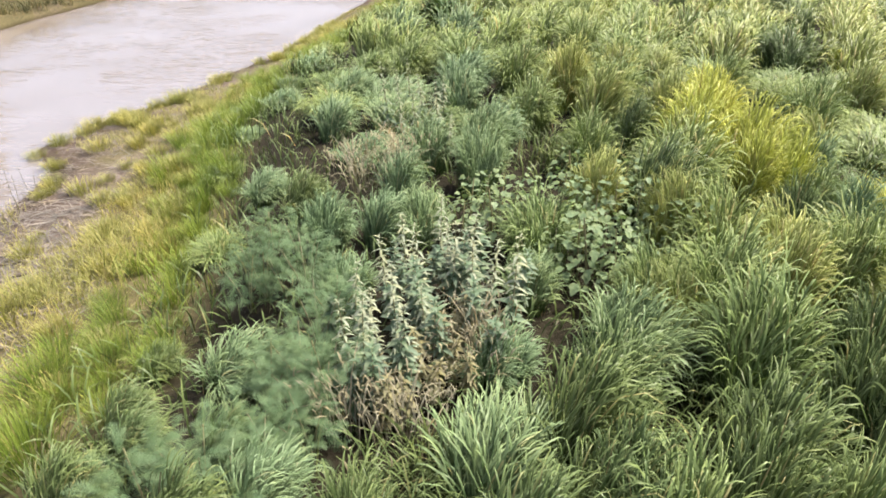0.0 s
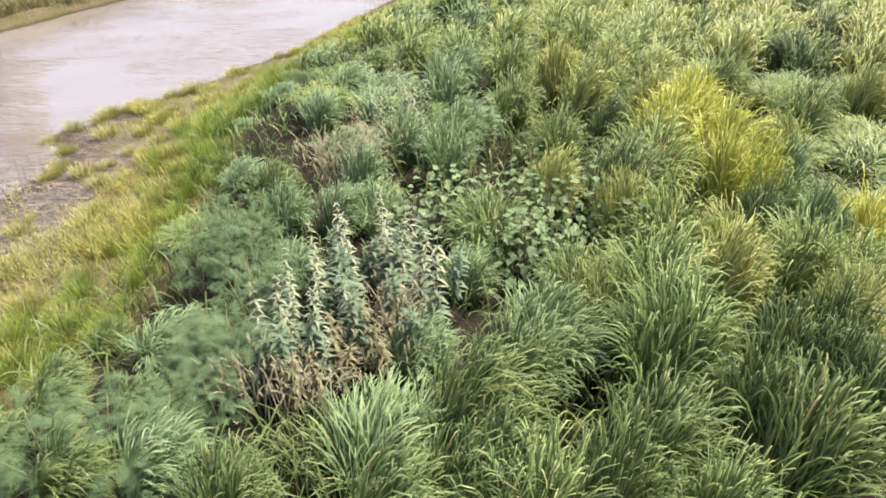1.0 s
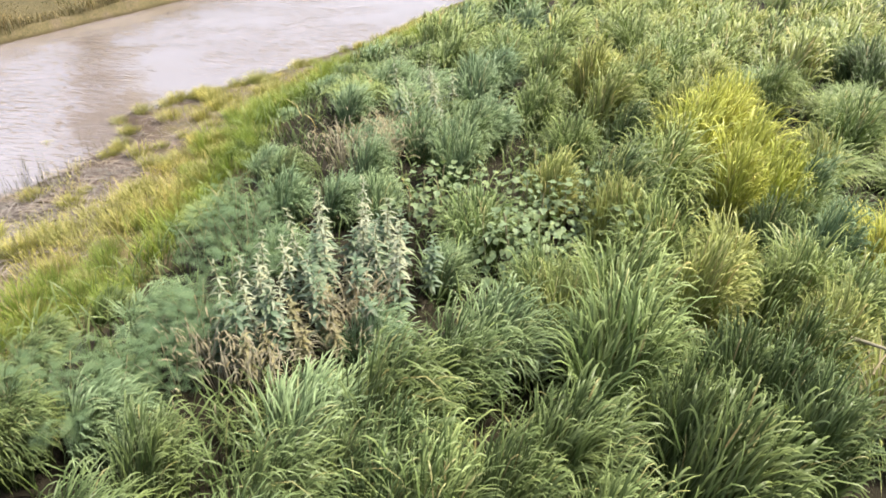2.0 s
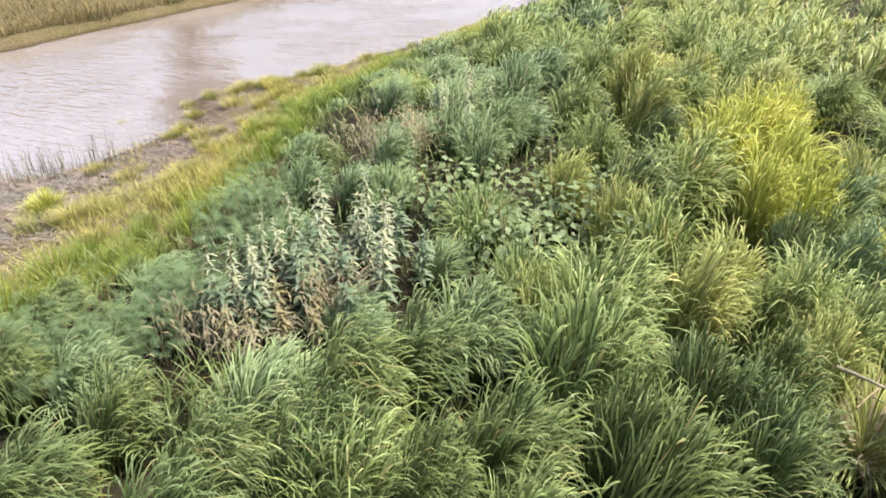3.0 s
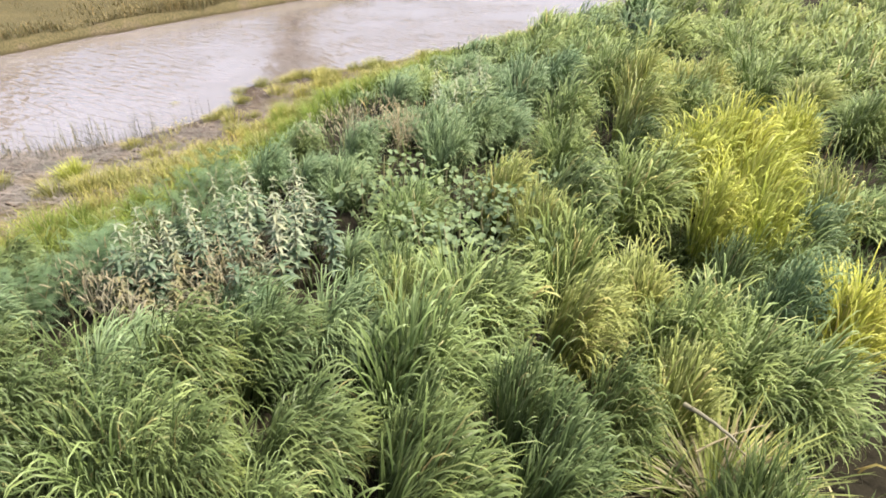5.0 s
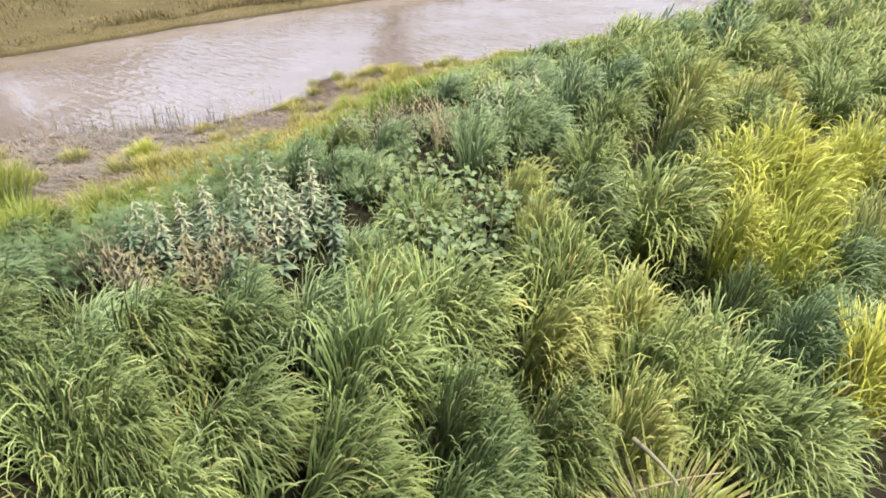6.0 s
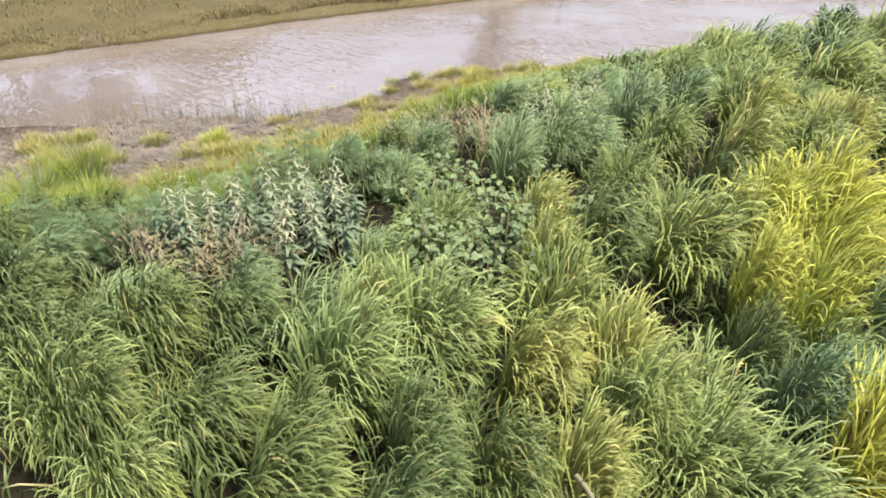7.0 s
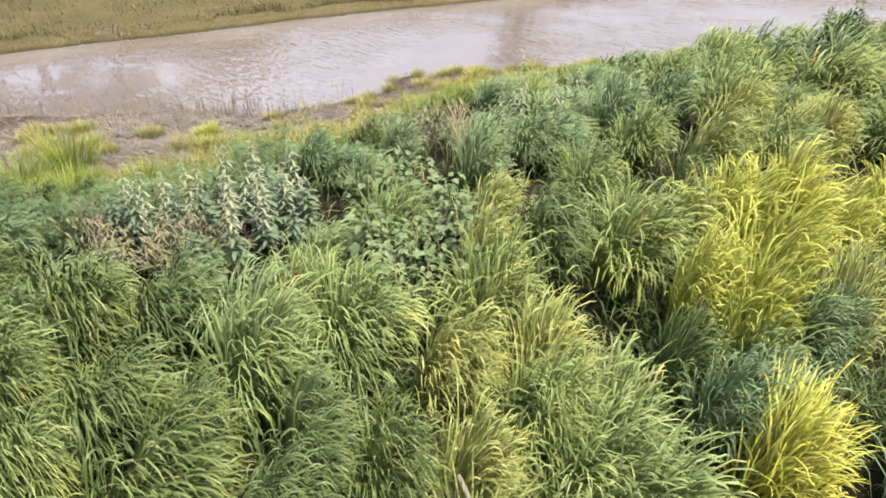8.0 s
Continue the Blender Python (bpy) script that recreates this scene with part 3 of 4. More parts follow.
# low growth over the meadow behind and beside the walk
n = 11000
x, y = rng.uniform(-5.5, 16.0, n), rng.uniform(-9.0, 12.0, n)
ok = (x > line(EDGE, y) + 0.1) & ((y < 0.9) | (x > 5.0))
x, y = x[ok], y[ok]
n = len(x)
pts, s = blades(rng, np.stack([x, y, height(x, y) - 0.02], -1), rng.uniform(0, 6.28, n), rng.uniform(0.25, 0.5, n), rng.uniform(0.03, 0.06, n), rng.uniform(0.1, 0.6, n), rng.uniform(1.2, 2.2, n), 3)
stuff("undergrowth", GRASS["deep"], pts, s, 3, "low deep green growth covering the open meadow", "undergrowth")

# ---- short grass on the shore ----
n = 150000
x, y = rng.uniform(-8, -1.8, n), rng.uniform(0.5, 19, n)
d = (x - line(SHORE, y)) / (line(EDGE, y) - line(SHORE, y))
cover = -0.36 + 0.40 * (y > 4.6) + 0.62 * d + 1.7 * wobble(x * 2.2, y * 2.2, 11) + 0.5 * wobble(x * 6, y * 6, 14) - 0.8 * np.exp(-(((x + 5.6) / 1.1) ** 2 + ((y - 3.6) / 1.5) ** 2)) - 0.4 * np.exp(-(((x + 4.9) / 0.7) ** 2 + ((y - 6.8) / 2.0) ** 2))
cover = cover + 1.1 * (y > 5.2) * np.exp(-((d - 0.12) / 0.14) ** 2) * (0.4 + wobble(x * 3, y * 3, 13))
ok = (d > 0.0) & (d < 0.95) & (rng.uniform(0, 1, n) < cover * np.clip((1.0 - d) * 5, 0, 1))
x, y, d = x[ok], y[ok], d[ok]
n = len(x)
tall = (0.07 + 0.12 * np.clip(d, 0, 1) ** 2 + 0.16 * np.clip(wobble(x * 3, y * 3, 12), 0, 1)) * rng.uniform(0.6, 1.4, n)
pts, s = blades(rng, np.stack([x, y, height(x, y) - 0.01], -1), rng.uniform(0, 6.28, n), tall * 1.1, rng.uniform(0.003, 0.0065, n), rng.uniform(0, 0.6, n), rng.uniform(0.5, 1.9, n), 3)
stuff("shore_grass", SHORT, pts, s, 3, "short yellow-green grass on the muddy shore", "grass")

# ---- dead reed litter on the mud ----
n = 15000
x, y = rng.normal(-5.5, 1.0, n), rng.normal(3.3, 1.6, n)
x2, y2 = rng.uniform(-7, -3, n // 3), rng.uniform(4, 16, n // 3)
x, y = np.concatenate([x, x2]), np.concatenate([y, y2])
d = (x - line(SHORE, y)) / (line(EDGE, y) - line(SHORE, y))
ok = (d > -0.04) & (d < 0.85)
x, y = x[ok], y[ok]
n = len(x)
pts, s = blades(rng, np.stack([x, y, height(x, y) + 0.006], -1), rng.normal(0.4, 0.7, n) + 3.14 * rng.randint(0, 2, n), rng.uniform(0.06, 0.32, n), rng.uniform(0.005, 0.011, n), rng.uniform(1.35, 1.5, n), rng.uniform(1.5, 1.62, n), 3)
stuff("reed_litter", LITTER, pts, s, 3, "flattened grey dead reeds lying on mud", "litter")

# ---- far bank ----
n = 40000
y = rng.uniform(-4, 34, n)
w = rng.uniform(0, 1, n) ** 2.0 * 12
x = line(FAR, y) - 0.08 - w
tuftiness = np.clip(0.5 + 0.9 * wobble(x * 1.6, y * 1.6, 21), 0.15, 1.4)
tall = rng.uniform(0.08, 0.26, n) * tuftiness * (1 + 0.9 * np.exp(-w / 0.35))
pts, s = blades(rng, np.stack([x, y, np.maximum(height(x, y), 0.02) - 0.02], -1), rng.uniform(0, 6.28, n), tall * 1.2, rng.uniform(0.008, 0.018, n), rng.uniform(0, 0.5, n), rng.uniform(0.5, 1.6, n), 3)
green = wobble(x * 0.9, y * 0.9, 22) + 0.10 * (w - 2.5) + rng.normal(0, 0.3, n) > 0.12
yellow = wobble(x * 0.7, y * 0.7, 23) + 0.10 * (w - 7.5) + rng.normal(0, 0.2, n) > 0.5
tan = ~green & ~yellow
stuff("far_bank_grass", BANK, pts[tan], s, 3, "tan dry grass covering the opposite river bank", "grass")
stuff("far_bank_herbs", GREYGREEN, pts[green & ~yellow], s, 3, "patches of grey-green growth on the opposite bank", "grass")
stuff("far_bank_herbs", SHORT, pts[yellow], s, 3, "bright yellow-green grass further up the opposite bank", "grass")


# ---- bright grass along the foot of the bank ----
n = 8000
y = rng.uniform(0.6, 20, n)
x = line(EDGE, y) + rng.normal(0.0, 0.32, n)
tall = rng.uniform(0.07, 0.22, n) * (1 + 0.5 * wobble(x * 3, y * 3, 31))
ok = rng.uniform(0, 1, n) < 0.35 + 1.1 * wobble(x * 2.5, y * 2.5, 32)
x, y, tall = x[ok], y[ok], tall[ok]
n = len(x)
pts, s = blades(rng, np.stack([x, y, height(x, y) - 0.02], -1), rng.uniform(0, 6.28, n), tall * 1.25, rng.uniform(0.005, 0.009, n), rng.uniform(0, 0.35, n), rng.uniform(0.3, 1.5, n), 3)
stuff("verge_grass", VERGE, pts, s, 3, "bright green grass along the foot of the bank", "grass")

# ---- small tufts on the shore ----
def tuft_mesh(mat, n, spread, tall):
    """A fine-bladed tuft: thin blades from one foot, spreading into a soft mound."""
    a, o = rng.uniform(0, 6.28, n), np.sqrt(rng.uniform(0, 1, n))
    root = np.stack([0.6 * spread * o * np.cos(a), 0.6 * spread * o * np.sin(a), np.full(n, -0.015)], -1)
    start = 0.05 + 0.5 * o * rng.uniform(0.4, 1.1, n)
    pts, s = blades(rng, root, a + rng.normal(0, 0.5, n), tall * rng.uniform(0.6, 1.15, n) * (1.1 - 0.3 * o), rng.uniform(0.003, 0.0065, n), start, start + rng.uniform(0.1, 1.1, n), 3)
    me = array_mesh("foliage", pts.reshape(-1, 3), blade_faces(n, 3), np.tile(s, n))
    me.materials.append(mat)
    return me


tuft_models = [tuft_mesh(SHORT, 240, 0.24, 0.22) for _ in range(3)]
bright_model = tuft_mesh(GRASS["yellow"], 420, 0.2, 0.25)
verge_models = [tuft_mesh(VERGE, 300, 0.3, 0.42) for _ in range(3)]
TUFTS = ((-4.8, 4.05, 1.15), (-5.3, 3.35, 1.1), (-5.95, 2.49, 1.3), (-5.8, 1.94, 1.2), (-6.15, 2.2, 1.0), (-4.35, 3.62, 1.1), (-4.2, 3.85, 1.0), (-3.45, 5.9, 1.2), (-4.05, 5.35, 1.1), (-3.9, 6.8, 1.1), (-4.6, 7.5, 0.9), (-6.0, 2.6, 0.9), (-5.4, 2.1, 1.0), (-3.6, 4.6, 1.1), (-4.3, 6.2, 0.9))
tuft_spots = list(TUFTS) + [(-6.45, 7.65, 0.8), (-6.4, 8.1, 0.9), (-6.3, 8.6, 0.8), (-5.95, 7.3, 0.8), (-6.1, 9.0, 0.8), (-5.5, 6.4, 0.7), (-5.6, 6.8, 0.8), (-6.86, 6.33, 0.35), (-6.89, 6.47, 0.45), (-6.79, 6.62, 0.50), (-6.80, 6.76, 0.45), (-6.70, 6.91, 0.35)]
while len(tuft_spots) < 165:
    y = rng.uniform(0.5, 17)
    d = rng.uniform(0.02, 1.1) ** (0.55 if y < 5 else 0.95)
    x = float(line(SHORE, y) + d * (line(EDGE, y) - line(SHORE, y)))
    if (x + 5.6) ** 2 + (y - 3.8) ** 2 < 1.6 or wobble(x * 2.2, y * 2.2, 11) < -0.3:
        continue
    tuft_spots.append((x, y, rng.uniform(0.5, 1.15)))


def tuft(name, model, x, y, r, label, group):
    ob = new(name)
    ob.matrix_basis = pose(x, y, float(height(x, y)), 0, 0, rng.uniform(0, 360)) @ Matrix.Diagonal((r, r, r * rng.uniform(0.8, 1.1), 1))
    tagged(part("foliage", model, ob), kind="stuff")
    return tagged(ob, label, "grass", group)


for i, (x, y, r) in enumerate(tuft_spots):
    tuft("shore_tuft", bright_model if i < 1 else tuft_models[i % 3], x, y, 1.05 * r if i < 2 else r, "small yellow-green grass tuft growing on the muddy shore", "tufts along the shore")

# larger bright clumps along the foot of the bank
verge_spots = [(-4.15, 2.35, 1.4), (-3.6, 1.85, 1.5), (-3.2, 2.35, 1.1), (-2.95, 1.75, 1.1), (-3.05, 3.0, 1.0), (-2.6, 2.3, 1.0)]
while len(verge_spots) < 95:
    y = rng.uniform(0.8, 14)
    x = float(line(EDGE, y)) + rng.normal(0.05, 0.22)
    if not in_patch(x, y, verge_spots, 0.24):
        verge_spots.append((x, y, rng.uniform(0.45, 0.85)))
for i, (x, y, r) in enumerate(verge_spots):
    tuft("verge_clump", verge_models[i % 3], x, y, r, "bright green fine-bladed grass clump at the bank's foot", "clumps along the bank's foot")


# ---- herbs ----
def leaf_mesh(name, mat, long, wide, sag, fold=0.3, rows=5):
    """A lance-shaped leaf along +x, folded along its rib and bending down."""
    co, al = [], []
    for i in range(rows + 1):
        s = i / rows
        w = wide * 0.5 * math.sin(math.pi * min(1.0, 0.08 + 0.92 * s ** 0.8)) + 0.0008
        x, z = long * s, -sag * long * s * s + 0.12 * long * s
        co += [(x, -w, z + fold * w), (x, 0, z), (x, w, z + fold * w)]
        al += [s, s, s]
    q = [(3 * i + j, 3 * i + j + 1, 3 * i + j + 4, 3 * i + j + 3) for i in range(rows) for j in (0, 1)]
    me = array_mesh(name, np.array(co), [np.array(q)], np.array(al))
    me.materials.append(mat)
    return me


def tube_mesh(name, mat, points, radii, sides=5):
    co, q = [], []
    for k, (p, r) in enumerate(zip(points, radii)):
        for i in range(sides):
            a = 6.2832 * i / sides
            co.append((p[0] + r * math.cos(a), p[1] + r * math.sin(a), p[2]))
    for k in range(len(points) - 1):
        for i in range(sides):
            q.append((k * sides + i, k * sides + (i + 1) % sides, (k + 1) * sides + (i + 1) % sides, (k + 1) * sides + i))
    me = array_mesh(name, np.array(co, float), [np.array(q)], np.repeat(np.linspace(0, 1, len(points)), sides))
    me.materials.append(mat)
    return me


pale_leaf = leaf_mesh("leaf", SPIKE, 0.060, 0.015, 0.65)
low_leaf = leaf_mesh("leaf", SPIKE_LOW, 0.095, 0.03, 0.45)


def spike_plant(tall, upper=pale_leaf, lower=low_leaf, label="upright herb with whorls of pale grey-green leaves among grass", group="pale herb spikes"):
    """An upright herb: a stem with whorls of lance leaves, the upper ones pale."""
    ob = new("herb_spike")
    bend = (rng.uniform(-0.08, 0.08), rng.uniform(-0.08, 0.08))
    at = lambda s: (bend[0] * s * s, bend[1] * s * s, tall * s)
    part("stem", tube_mesh("stem", STEM, [at(i / 6) for i in range(7)], [0.006 - 0.0007 * i for i in range(7)]), ob)
    tiers = 12
    for i in range(tiers):
        s = 0.28 + 0.72 * i / (tiers - 1)
        p = at(s)
        for j in range(4):
            k = (0.75 + 0.35 * math.sin(3.0 * s)) * rng.uniform(0.8, 1.2) * (1.0 if i < tiers - 2 else 0.7)
            part("leaf", upper if s > 0.5 else lower, ob, "", pose(*p, rng.uniform(-15, 15), rng.uniform(-30, 12) - 25 * (s > 0.93), 90 * j + 45 * (i % 2) + rng.uniform(-20, 20)) @ Matrix.Scale(k, 4))
    return tagged(ob, label, "herb", group)


def scatter(makers, spots, tall=(0.85, 1.15)):
    """One made plant at each of the first places, copies at the rest."""
    made = []
    for i, p in enumerate(spots):
        x, y = p[0], p[1]
        m = pose(x, y, float(height(x, y)), rng.uniform(-6, 6), rng.uniform(-6, 6), rng.uniform(0, 360))
        k = rng.uniform(*tall)
        if i < len(makers):
            ob = makers[i]
            ob.matrix_basis = m @ Matrix.Scale(k, 4)
            made.append(ob)
        else:
            ob = copy_thing(made[i % len(made)], m)
            ob.scale = (k, k, k)


scatter([spike_plant(t) for t in (0.68, 0.74, 0.6, 0.71)], PALE_SPIKES + PALE_SPIKES_FAR)
around = tuple((x + rng.uniform(-0.22, 0.22), y + rng.uniform(-0.2, 0.2)) for x, y in PALE_SPIKES)
scatter([spike_plant(t, low_leaf, low_leaf, "leafy grey-green herb without flowers between pale spikes", "leafy herbs") for t in (0.6, 0.5)], around, (0.75, 1.05))
dry_leaf = leaf_mesh("leaf", WITHERED, 0.075, 0.022, 0.7)
scatter([spike_plant(t, dry_leaf, dry_leaf, "withering herb with curled yellow-brown leaves among pale herbs", "withering herbs") for t in (0.42, 0.36, 0.45)], WITHERING, (0.8, 1.1))


def broad_mesh():
    """A broad wavy leaf, heart-shaped at its stalk, along +x."""
    co, al, q = [(0, 0, 0)], [0], []
    n, rings = 18, 3
    for r in range(1, rings + 1):
        for i in range(n):
            a = 6.2832 * i / n
            rad = 0.07 * (1 + 0.45 * math.cos(a) + 0.2 * max(0, math.cos(a)) ** 8) * (1 - 0.35 * max(0, math.cos(a - 3.1416)) ** 6) * (1 + 0.16 * math.cos(5 * a) + 0.05 * math.sin(9 * a)) * r / rings
            x, y = 0.05 + rad * math.cos(a) * 1.2, rad * math.sin(a)
            co.append((x, y, 0.12 * abs(y) - 0.9 * x * x + 0.008 * math.sin(6 * a) * r / rings))
            al.append(0.5 * r / rings)
    co[0] = (0.05, 0, 0)
    tri = [(0, 1 + i, 1 + (i + 1) % n) for i in range(n)]
    for r in range(rings - 1):
        for i in range(n):
            q.append((1 + r * n + i, 1 + (r + 1) * n + i, 1 + (r + 1) * n + (i + 1) % n, 1 + r * n + (i + 1) % n))
    me = array_mesh("leaf", np.array(co), [np.array(q), np.array(tri)], np.array(al))
    me.materials.append(BROADLEAF)
    return me


big_leaf = broad_mesh()


def broad_plant(tall, n):
    """A herb with large leaves on branching stalks."""
    ob = new("broad_leaved_herb")
    part("stem", tube_mesh("stem", STEM, [(0, 0, -0.02), (0.01, 0, tall * 0.5), (0.0, 0.02, tall * 0.95)], [0.009, 0.007, 0.004]), ob)
    for i in range(n):
        s = 0.3 + 0.7 * i / (n - 1)
        a = i * 2.4
        reach = 0.19 * (1.25 - s) * rng.uniform(0.6, 1.15) + 0.02
        k = rng.uniform(0.26, 0.5) * (1.1 - 0.45 * s)
        part("leaf", big_leaf, ob, "", pose(reach * math.cos(a), reach * math.sin(a), tall * s + rng.uniform(-0.03, 0.03), rng.uniform(-35, 35), rng.uniform(-25, 45), math.degrees(a) + rng.uniform(-20, 20)) @ Matrix.Scale(k, 4))
    return tagged(ob, "broad-leaved green herb growing between grass tussocks", "herb", "broad-leaved herbs")


scatter([broad_plant(t, n) for t, n in ((0.5, 34), (0.56, 36), (0.44, 32))], BROAD)


def frond_mesh(mat, long):
    """A finely divided frond along +x: pairs of thin leaflets joined to one rib."""
    n = 20
    co, al, tri = [], [], []
    rib = lambda s: (long * s, 0.0, 0.3 * long * s - 0.5 * long * s * s)
    for i in range(2 * n + 1):
        co.append(rib(i / (2 * n)))
        al.append(0.5 * i / (2 * n))
    for i in range(n):
        s = (i + 0.5) / n
        reach = long * 0.42 * math.sin(math.pi * (0.12 + 0.83 * s)) * (1.0 if i % 2 else 0.7)
        for side in (-1, 1):
            p = rib(i / n)
            co.append((p[0] + 0.6 * reach, side * reach, p[2] - 0.2 * reach + 0.025 * (i % 3) * long))
            al.append(0.7)
            a = 2 * i + (side > 0)
            b, c = a + 1, len(co) - 1
            tri.append((a, b, c) if side > 0 else (b, a, c))
    me = array_mesh("frond", np.array(co), [np.array(tri)], np.array(al))
    me.materials.append(mat)
    return me


fronds = [frond_mesh(FEATHER, 0.10), frond_mesh(FEATHER, 0.13)]


def feathery_plant(tall, n):
    ob = new("feathery_herb")
    for k in range(3):
        a = 2.1 * k
        part("stem", tube_mesh("stem", STEM, [(0, 0, -0.02), (0.06 * math.cos(a), 0.06 * math.sin(a), tall * 0.5), (0.13 * math.cos(a), 0.13 * math.sin(a), tall * 0.9)], [0.006, 0.005, 0.003]), ob)
    for i in range(n):
        s = 0.25 + 0.75 * rng.uniform(0, 1)
        a = rng.uniform(0, 6.28)
        r = 0.15 * math.sqrt(rng.uniform(0, 1))
        part("frond", fronds[i % 2], ob, "", pose(r * math.cos(a), r * math.sin(a), tall * s, rng.uniform(-30, 30), rng.uniform(-45, 15), math.degrees(a) + rng.uniform(-50, 50)) @ Matrix.Scale(rng.uniform(0.6, 1.0), 4))
    return tagged(ob, "feathery bluish-green herb on the slope of the bank", "herb", "feathery herbs")


scatter([feathery_plant(t, n) for t, n in ((0.42, 100), (0.5, 108), (0.36, 92))], FEATHERY)


# ---- dry stalks ----
def dry_mesh(n, tall):
    pts, s = tussock(rng, n, 0.22, tall, 0.008, 4, 0.7)
    n = len(pts)
    me = array_mesh("stalks", pts.reshape(-1, 3), blade_faces(n, 4), np.tile(s, n))
    me.materials.append(STRAW)
    return me


def seed_mesh(n, tall):
    """Loose feathery seed heads at the tips of the stalks."""
    root = np.stack([rng.normal(0, 0.14, n), rng.normal(0, 0.14, n), tall * rng.uniform(0.7, 1.0, n)], -1)
    pts, s = blades(rng, root, rng.uniform(0, 6.28, n), rng.uniform(0.03, 0.09, n), rng.uniform(0.006, 0.012, n), rng.uniform(0, 0.9, n), rng.uniform(0.9, 2.0, n), 2)
    me = array_mesh("seed_heads", pts.reshape(-1, 3), blade_faces(n, 2), np.tile(s, n))
    me.materials.append(STRAW)
    return me


dry_models = [(dry_mesh(50, 0.5), seed_mesh(110, 0.48)) for _ in range(3)]
for i, (x, y) in enumerate(DRY):
    ob = new("dry_stalk_clump")
    k = rng.uniform(0.85, 1.1) * (1.05 if y > 4.8 else 1.0)
    ob.matrix_basis = pose(x, y, float(height(x, y)), rng.uniform(-8, 8), rng.uniform(-8, 8), rng.uniform(0, 360)) @ Matrix.Scale(k, 4)
    tagged(part("straw", dry_models[i % 3][0], ob), kind="stuff")
    tagged(part("seed_fluff", dry_models[i % 3][1], ob, "pale beige dried seed heads"), kind="stuff")
    tagged(ob, "clump of dried beige stalks among green growth", "dry stalks", "dry stalk clumps")

# ---- reeds standing in the shallows ----
n = 520
y = np.concatenate([rng.normal(4.6, 0.55, n // 2), rng.uniform(1.5, 6.5, n - n // 2)])
x = line(SHORE, y) + rng.normal(-0.05, 0.22, n)
pts, s = blades(rng, np.stack([x, y, np.minimum(height(x, y), 0) - 0.05], -1), rng.uniform(0, 6.28, n), 0.14 + 0.46 * rng.uniform(0, 1, n) ** 1.8, rng.uniform(0.004, 0.007, n), rng.uniform(0, 0.15, n), rng.uniform(0.05, 0.6, n), 3)
stuff("reeds", REED, pts, s, 3, "sparse thin reeds standing in shallow water", "reeds")


# ---- bush on the bank ----
def bush(x, y, tall):
    ob = new("bush")
    limbs = [tube_mesh("limb", STEM, [(0, 0, -0.05), (0.1 * math.cos(a), 0.1 * math.sin(a), 0.35 * tall), (0.3 * math.cos(a), 0.3 * math.sin(a), 0.8 * tall)], [0.03, 0.02, 0.008], 6) for a in (0.3, 1.9, 3.3, 4.8)]
    for me in limbs:
        part("limb", me, ob)
    n = 1700
    v = rng.normal(0, 1, (n, 3))
    v /= np.linalg.norm(v, axis=1)[:, None]
    lump = 1 + 0.35 * np.sin(5 * v[:, 0] + 1) * np.sin(6 * v[:, 1]) + 0.25 * np.sin(7 * v[:, 2] + 4 * v[:, 0])
    root = v * (rng.uniform(0.35, 1.0, n) ** 0.5 * lump)[:, None] * np.array([0.3, 0.3, 0.42 * tall]) + np.array([0, 0, 0.6 * tall])
    pts, s = blades(rng, root, np.arctan2(v[:, 1], v[:, 0]) + rng.normal(0, 0.6, n), rng.uniform(0.05, 0.11, n), rng.uniform(0.02, 0.035, n), rng.uniform(0.3, 1.2, n), rng.uniform(0.9, 2.2, n), 2)
    me = array_mesh("crown", pts.reshape(-1, 3), blade_faces(n, 2), np.tile(s, n))
    me.materials.append(BUSHLEAF)
    part("crown", me, ob)
    ob.matrix_basis = pose(x, y, float(height(x, y)))
    return tagged(ob, "dark green leafy bush at the edge of the bank", "bush")


bush(-1.5, 12.6, 0.85)


# ---- trees beyond the far bank, mirrored in the water ----
def tree(x, y, tall, wide):
    ob = new("tree")
    lean = rng.uniform(-0.04, 0.04)
    part("trunk", tube_mesh("trunk", BARK, [(lean * tall * s * s, 0.2 * math.sin(2 * s), tall * s) for s in (-0.01, 0.15, 0.35, 0.6, 0.85)], [0.2, 0.16, 0.13, 0.08, 0.03], 8), ob)
    for i in range(9):
        a, s = 2.4 * i, 0.28 + 0.06 * i
        reach = wide * (1.0 - 0.6 * s) * rng.uniform(0.7, 1.1)
        p = [(reach * t * math.cos(a), reach * t * math.sin(a), tall * (s - 0.1 + 0.2 * t)) for t in (0, 0.35, 0.7, 1.0)]
        part("limb", tube_mesh("limb", BARK, p, [0.06, 0.045, 0.03, 0.012], 6), ob)
    n = 3600
    k = rng.randint(0, 40, n)
    c = rng.normal(0, 1, (40, 3))
    c = c / np.linalg.norm(c, axis=1)[:, None] * rng.uniform(0.35, 1.0, (40, 1)) * np.array([wide, wide, 0.42 * tall]) + np.array([0, 0, 0.55 * tall])
    root = c[k] + rng.normal(0, 0.38, (n, 3))
    pts, s = blades(rng, root, rng.uniform(0, 6.28, n), rng.uniform(0.3, 0.6, n), rng.uniform(0.18, 0.32, n), rng.uniform(0.2, 1.4, n), rng.uniform(0.8, 2.2, n), 2)
    me = array_mesh("crown", pts.reshape(-1, 3), blade_faces(n, 2), np.tile(s, n))
    me.materials.append(CROWN)
    tagged(part("crown", me, ob), kind="stuff")
    ob.matrix_basis = pose(x, y, float(height(x, y)) - 0.05)
    return tagged(ob, "tall brownish tree standing behind the opposite bank", "tree", "trees beyond the river")


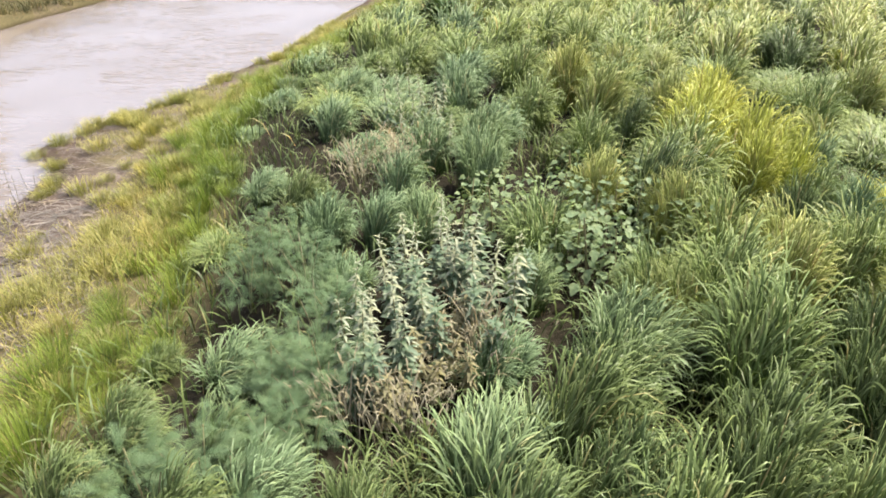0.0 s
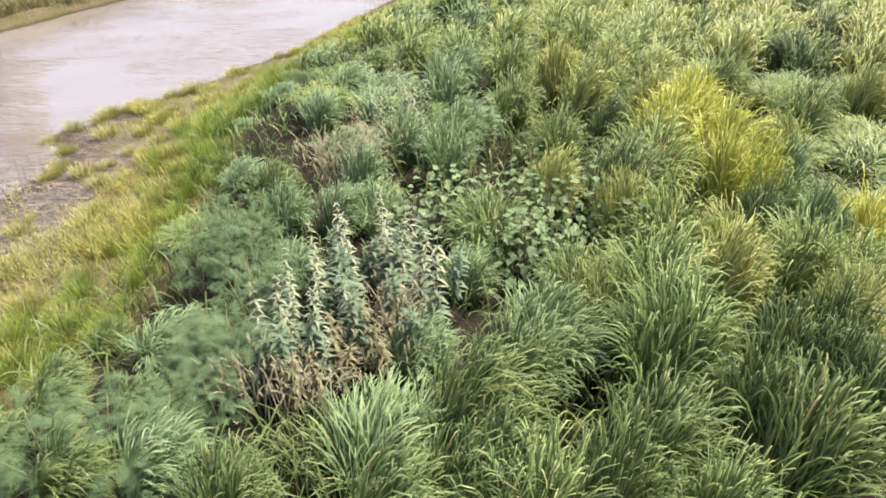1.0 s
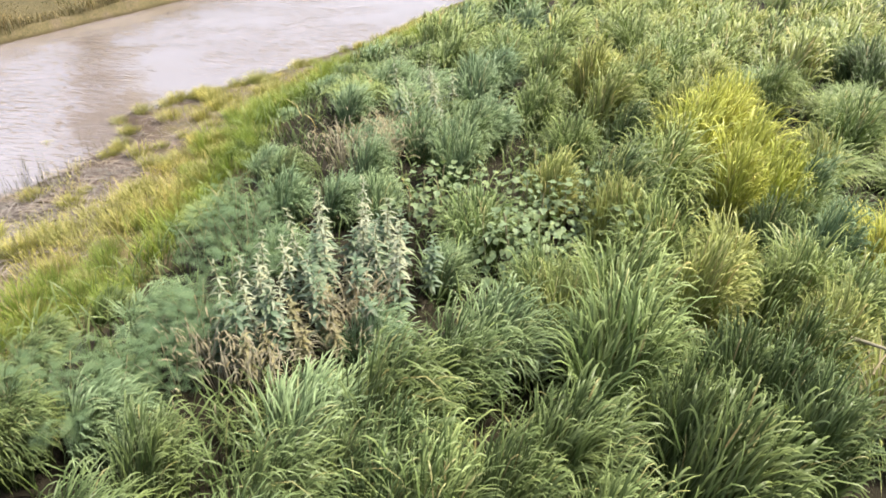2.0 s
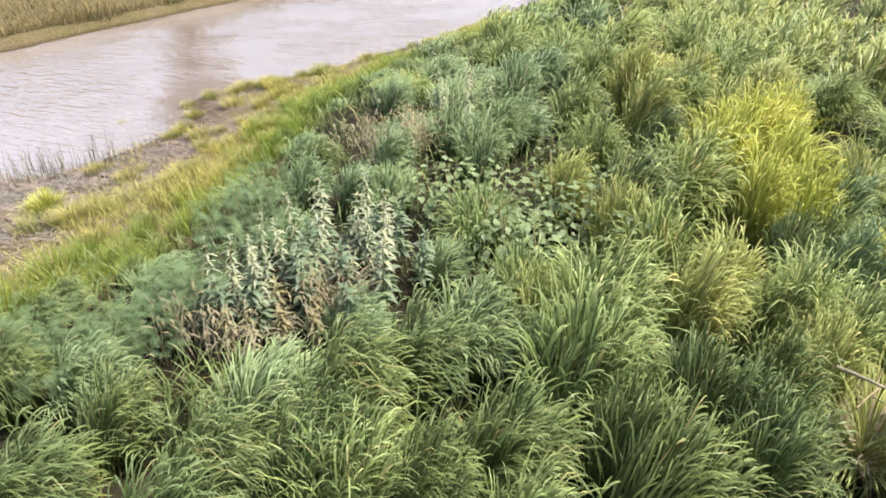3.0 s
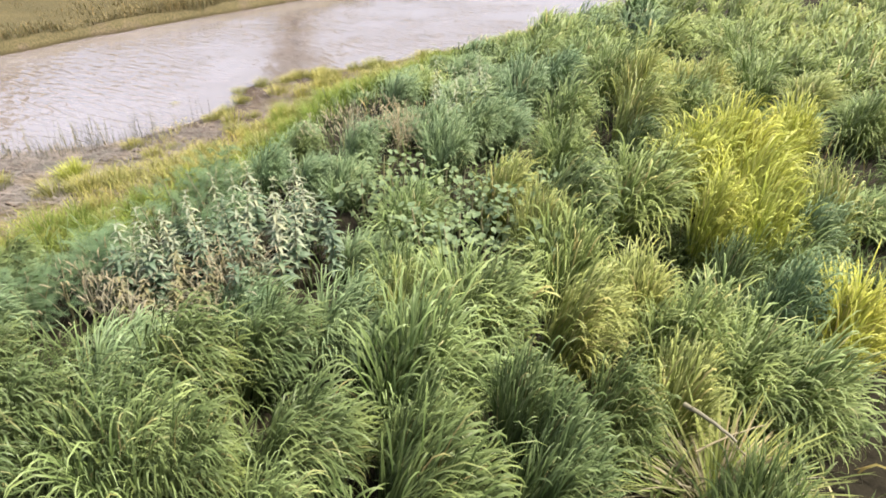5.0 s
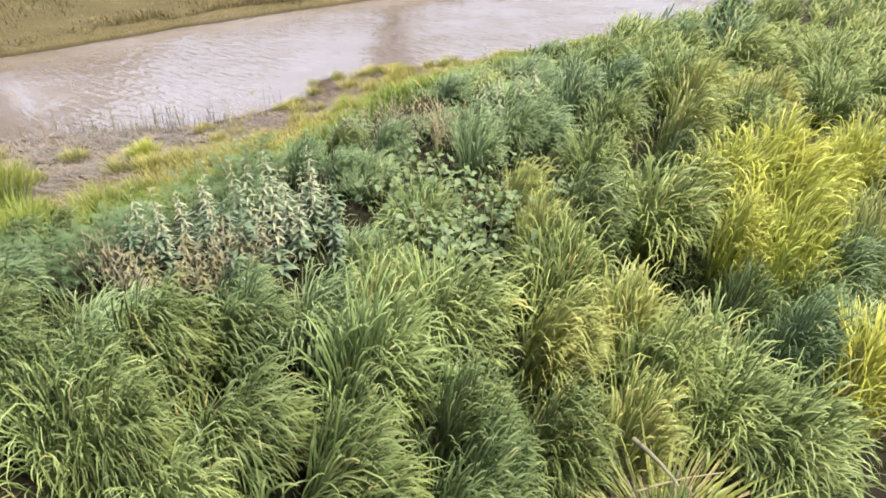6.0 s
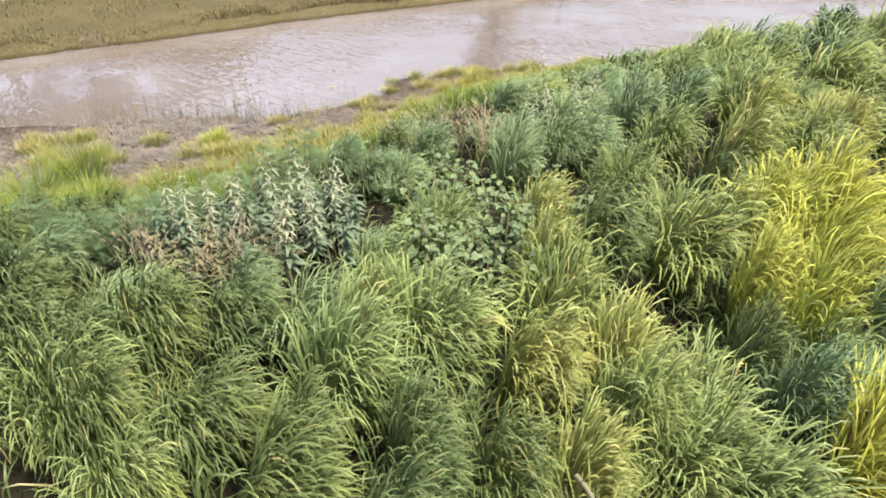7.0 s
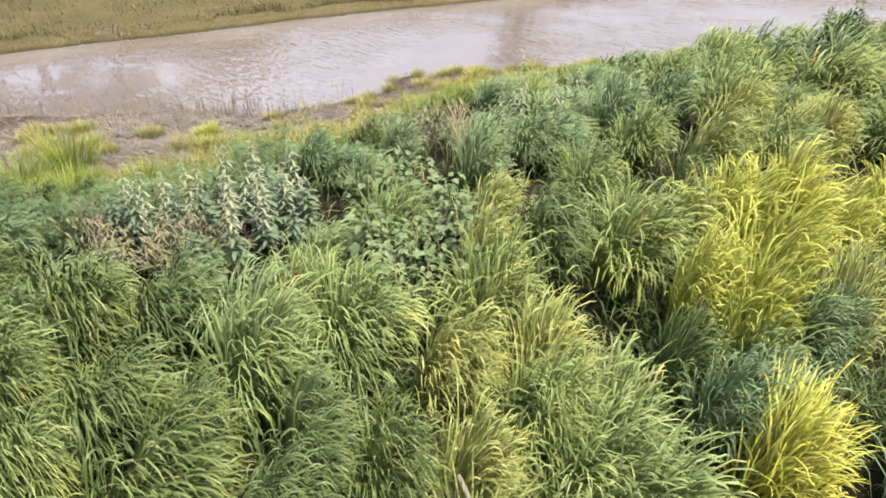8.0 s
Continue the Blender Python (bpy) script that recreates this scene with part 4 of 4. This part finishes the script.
for az, far, tall, wide in ((49.5, 30, 9.5, 1.15), (75, 30, 4.6, 2.2), (83, 26, 11.0, 3.0), (88, 24, 11.0, 3.4), (92, 28, 12.0, 3.6), (96, 25, 12.0, 3.4), (101, 25, 11.0, 3.2)):
    tree(2.5 - far * math.sin(radians(az)), 1.0 + far * math.cos(radians(az)), tall, wide)


# ---- a half-dry tussock flattened into a star ----
def star_mesh(mat, n, spread, long, wide):
    """Long blades that spread from one foot to all sides, nearly flat."""
    a, o = rng.uniform(0, 6.283, n), np.sqrt(rng.uniform(0, 1, n))
    root = np.stack([spread * o * np.cos(a), spread * o * np.sin(a), np.full(n, 0.05)], -1)
    start = 0.15 + 1.0 * o * rng.uniform(0.5, 1.1, n)
    pts, s = blades(rng, root, a + rng.normal(0, 0.3, n), long * rng.uniform(0.6, 1.15, n), wide * rng.uniform(0.6, 1.3, n), start, start + rng.uniform(0.2, 1.1, n), 4)
    me = array_mesh("foliage", pts.reshape(-1, 3), blade_faces(n, 4), np.tile(s, n))
    me.materials.append(mat)
    return me


def star_tussock(x, y, lift):
    ob = new("half_dry_tussock")
    tagged(part("foliage", star_mesh(GRASS["lime"], 300, 0.14, 0.55, 0.009), ob), kind="stuff")
    tagged(part("withered_foliage", star_mesh(STRAW, 230, 0.10, 0.42, 0.008), ob, "straw-coloured blades round the heart of the tussock"), kind="stuff")
    ob.matrix_basis = pose(x, y, float(height(x, y)) + lift, 6, -5, 0)
    return tagged(ob, "half-dry tussock with straw heart spread out like a star", "grass")


star_tussock(2.84, 3.48, -0.02)


# ---- pale broken stalks lying on the grass ----
def stalk(x, y, z, turn, tilt, long, thick):
    ob = new("broken_stalk", tube_mesh("broken_stalk", STRAW, [(0.003 * math.sin(3 * i), 0.012 * math.sin(0.45 * i), long * i / 7) for i in range(8)], [thick * (1 - 0.08 * i) for i in range(8)], 7))
    ob.matrix_basis = pose(x, y, z, 0, tilt, turn)
    return tagged(ob, "pale broken reed stalk leaning on grass tussocks", "stalk", "broken stalks")


for (x, y), lift, turn, tilt, long, thick in zip(PALE_STALKS, (0.46, 0.34, 0.28), (-15, 60, 150), (93, 88, 86), (0.27, 0.4, 0.4), (0.013, 0.006, 0.006)):
    stalk(x, y, float(height(x, y)) + lift, turn, tilt, long, thick)


# ---- dark sticks washed up on the mud ----
def stick(x, y, turn, long):
    ob = new("driftwood_stick", tube_mesh("driftwood_stick", BARK, [(0.02 * math.sin(1.7 * i + x), 0.015 * math.sin(2.3 * i), long * i / 6) for i in range(7)], [0.008, 0.014, 0.016, 0.015, 0.013, 0.010, 0.005], 7))
    ob.matrix_basis = pose(x, y, float(height(x, y)) + 0.022, 0, 88, turn)
    return tagged(ob, "dark weathered stick lying on the mud", "driftwood", "driftwood on the shore")


for x, y, turn, long in ((-4.55, 4.55, 25, 0.5), (-4.9, 4.75, 35, 0.35), (-5.25, 5.0, 10, 0.4), (-5.6, 4.4, 20, 0.45), (-5.0, 3.7, -10, 0.3), (-5.9, 3.5, 30, 0.5), (-6.3, 2.9, 15, 0.4), (-5.5, 2.9, 40, 0.35), (-4.6, 3.2, 5, 0.3)):
    stick(x, y, turn, long)
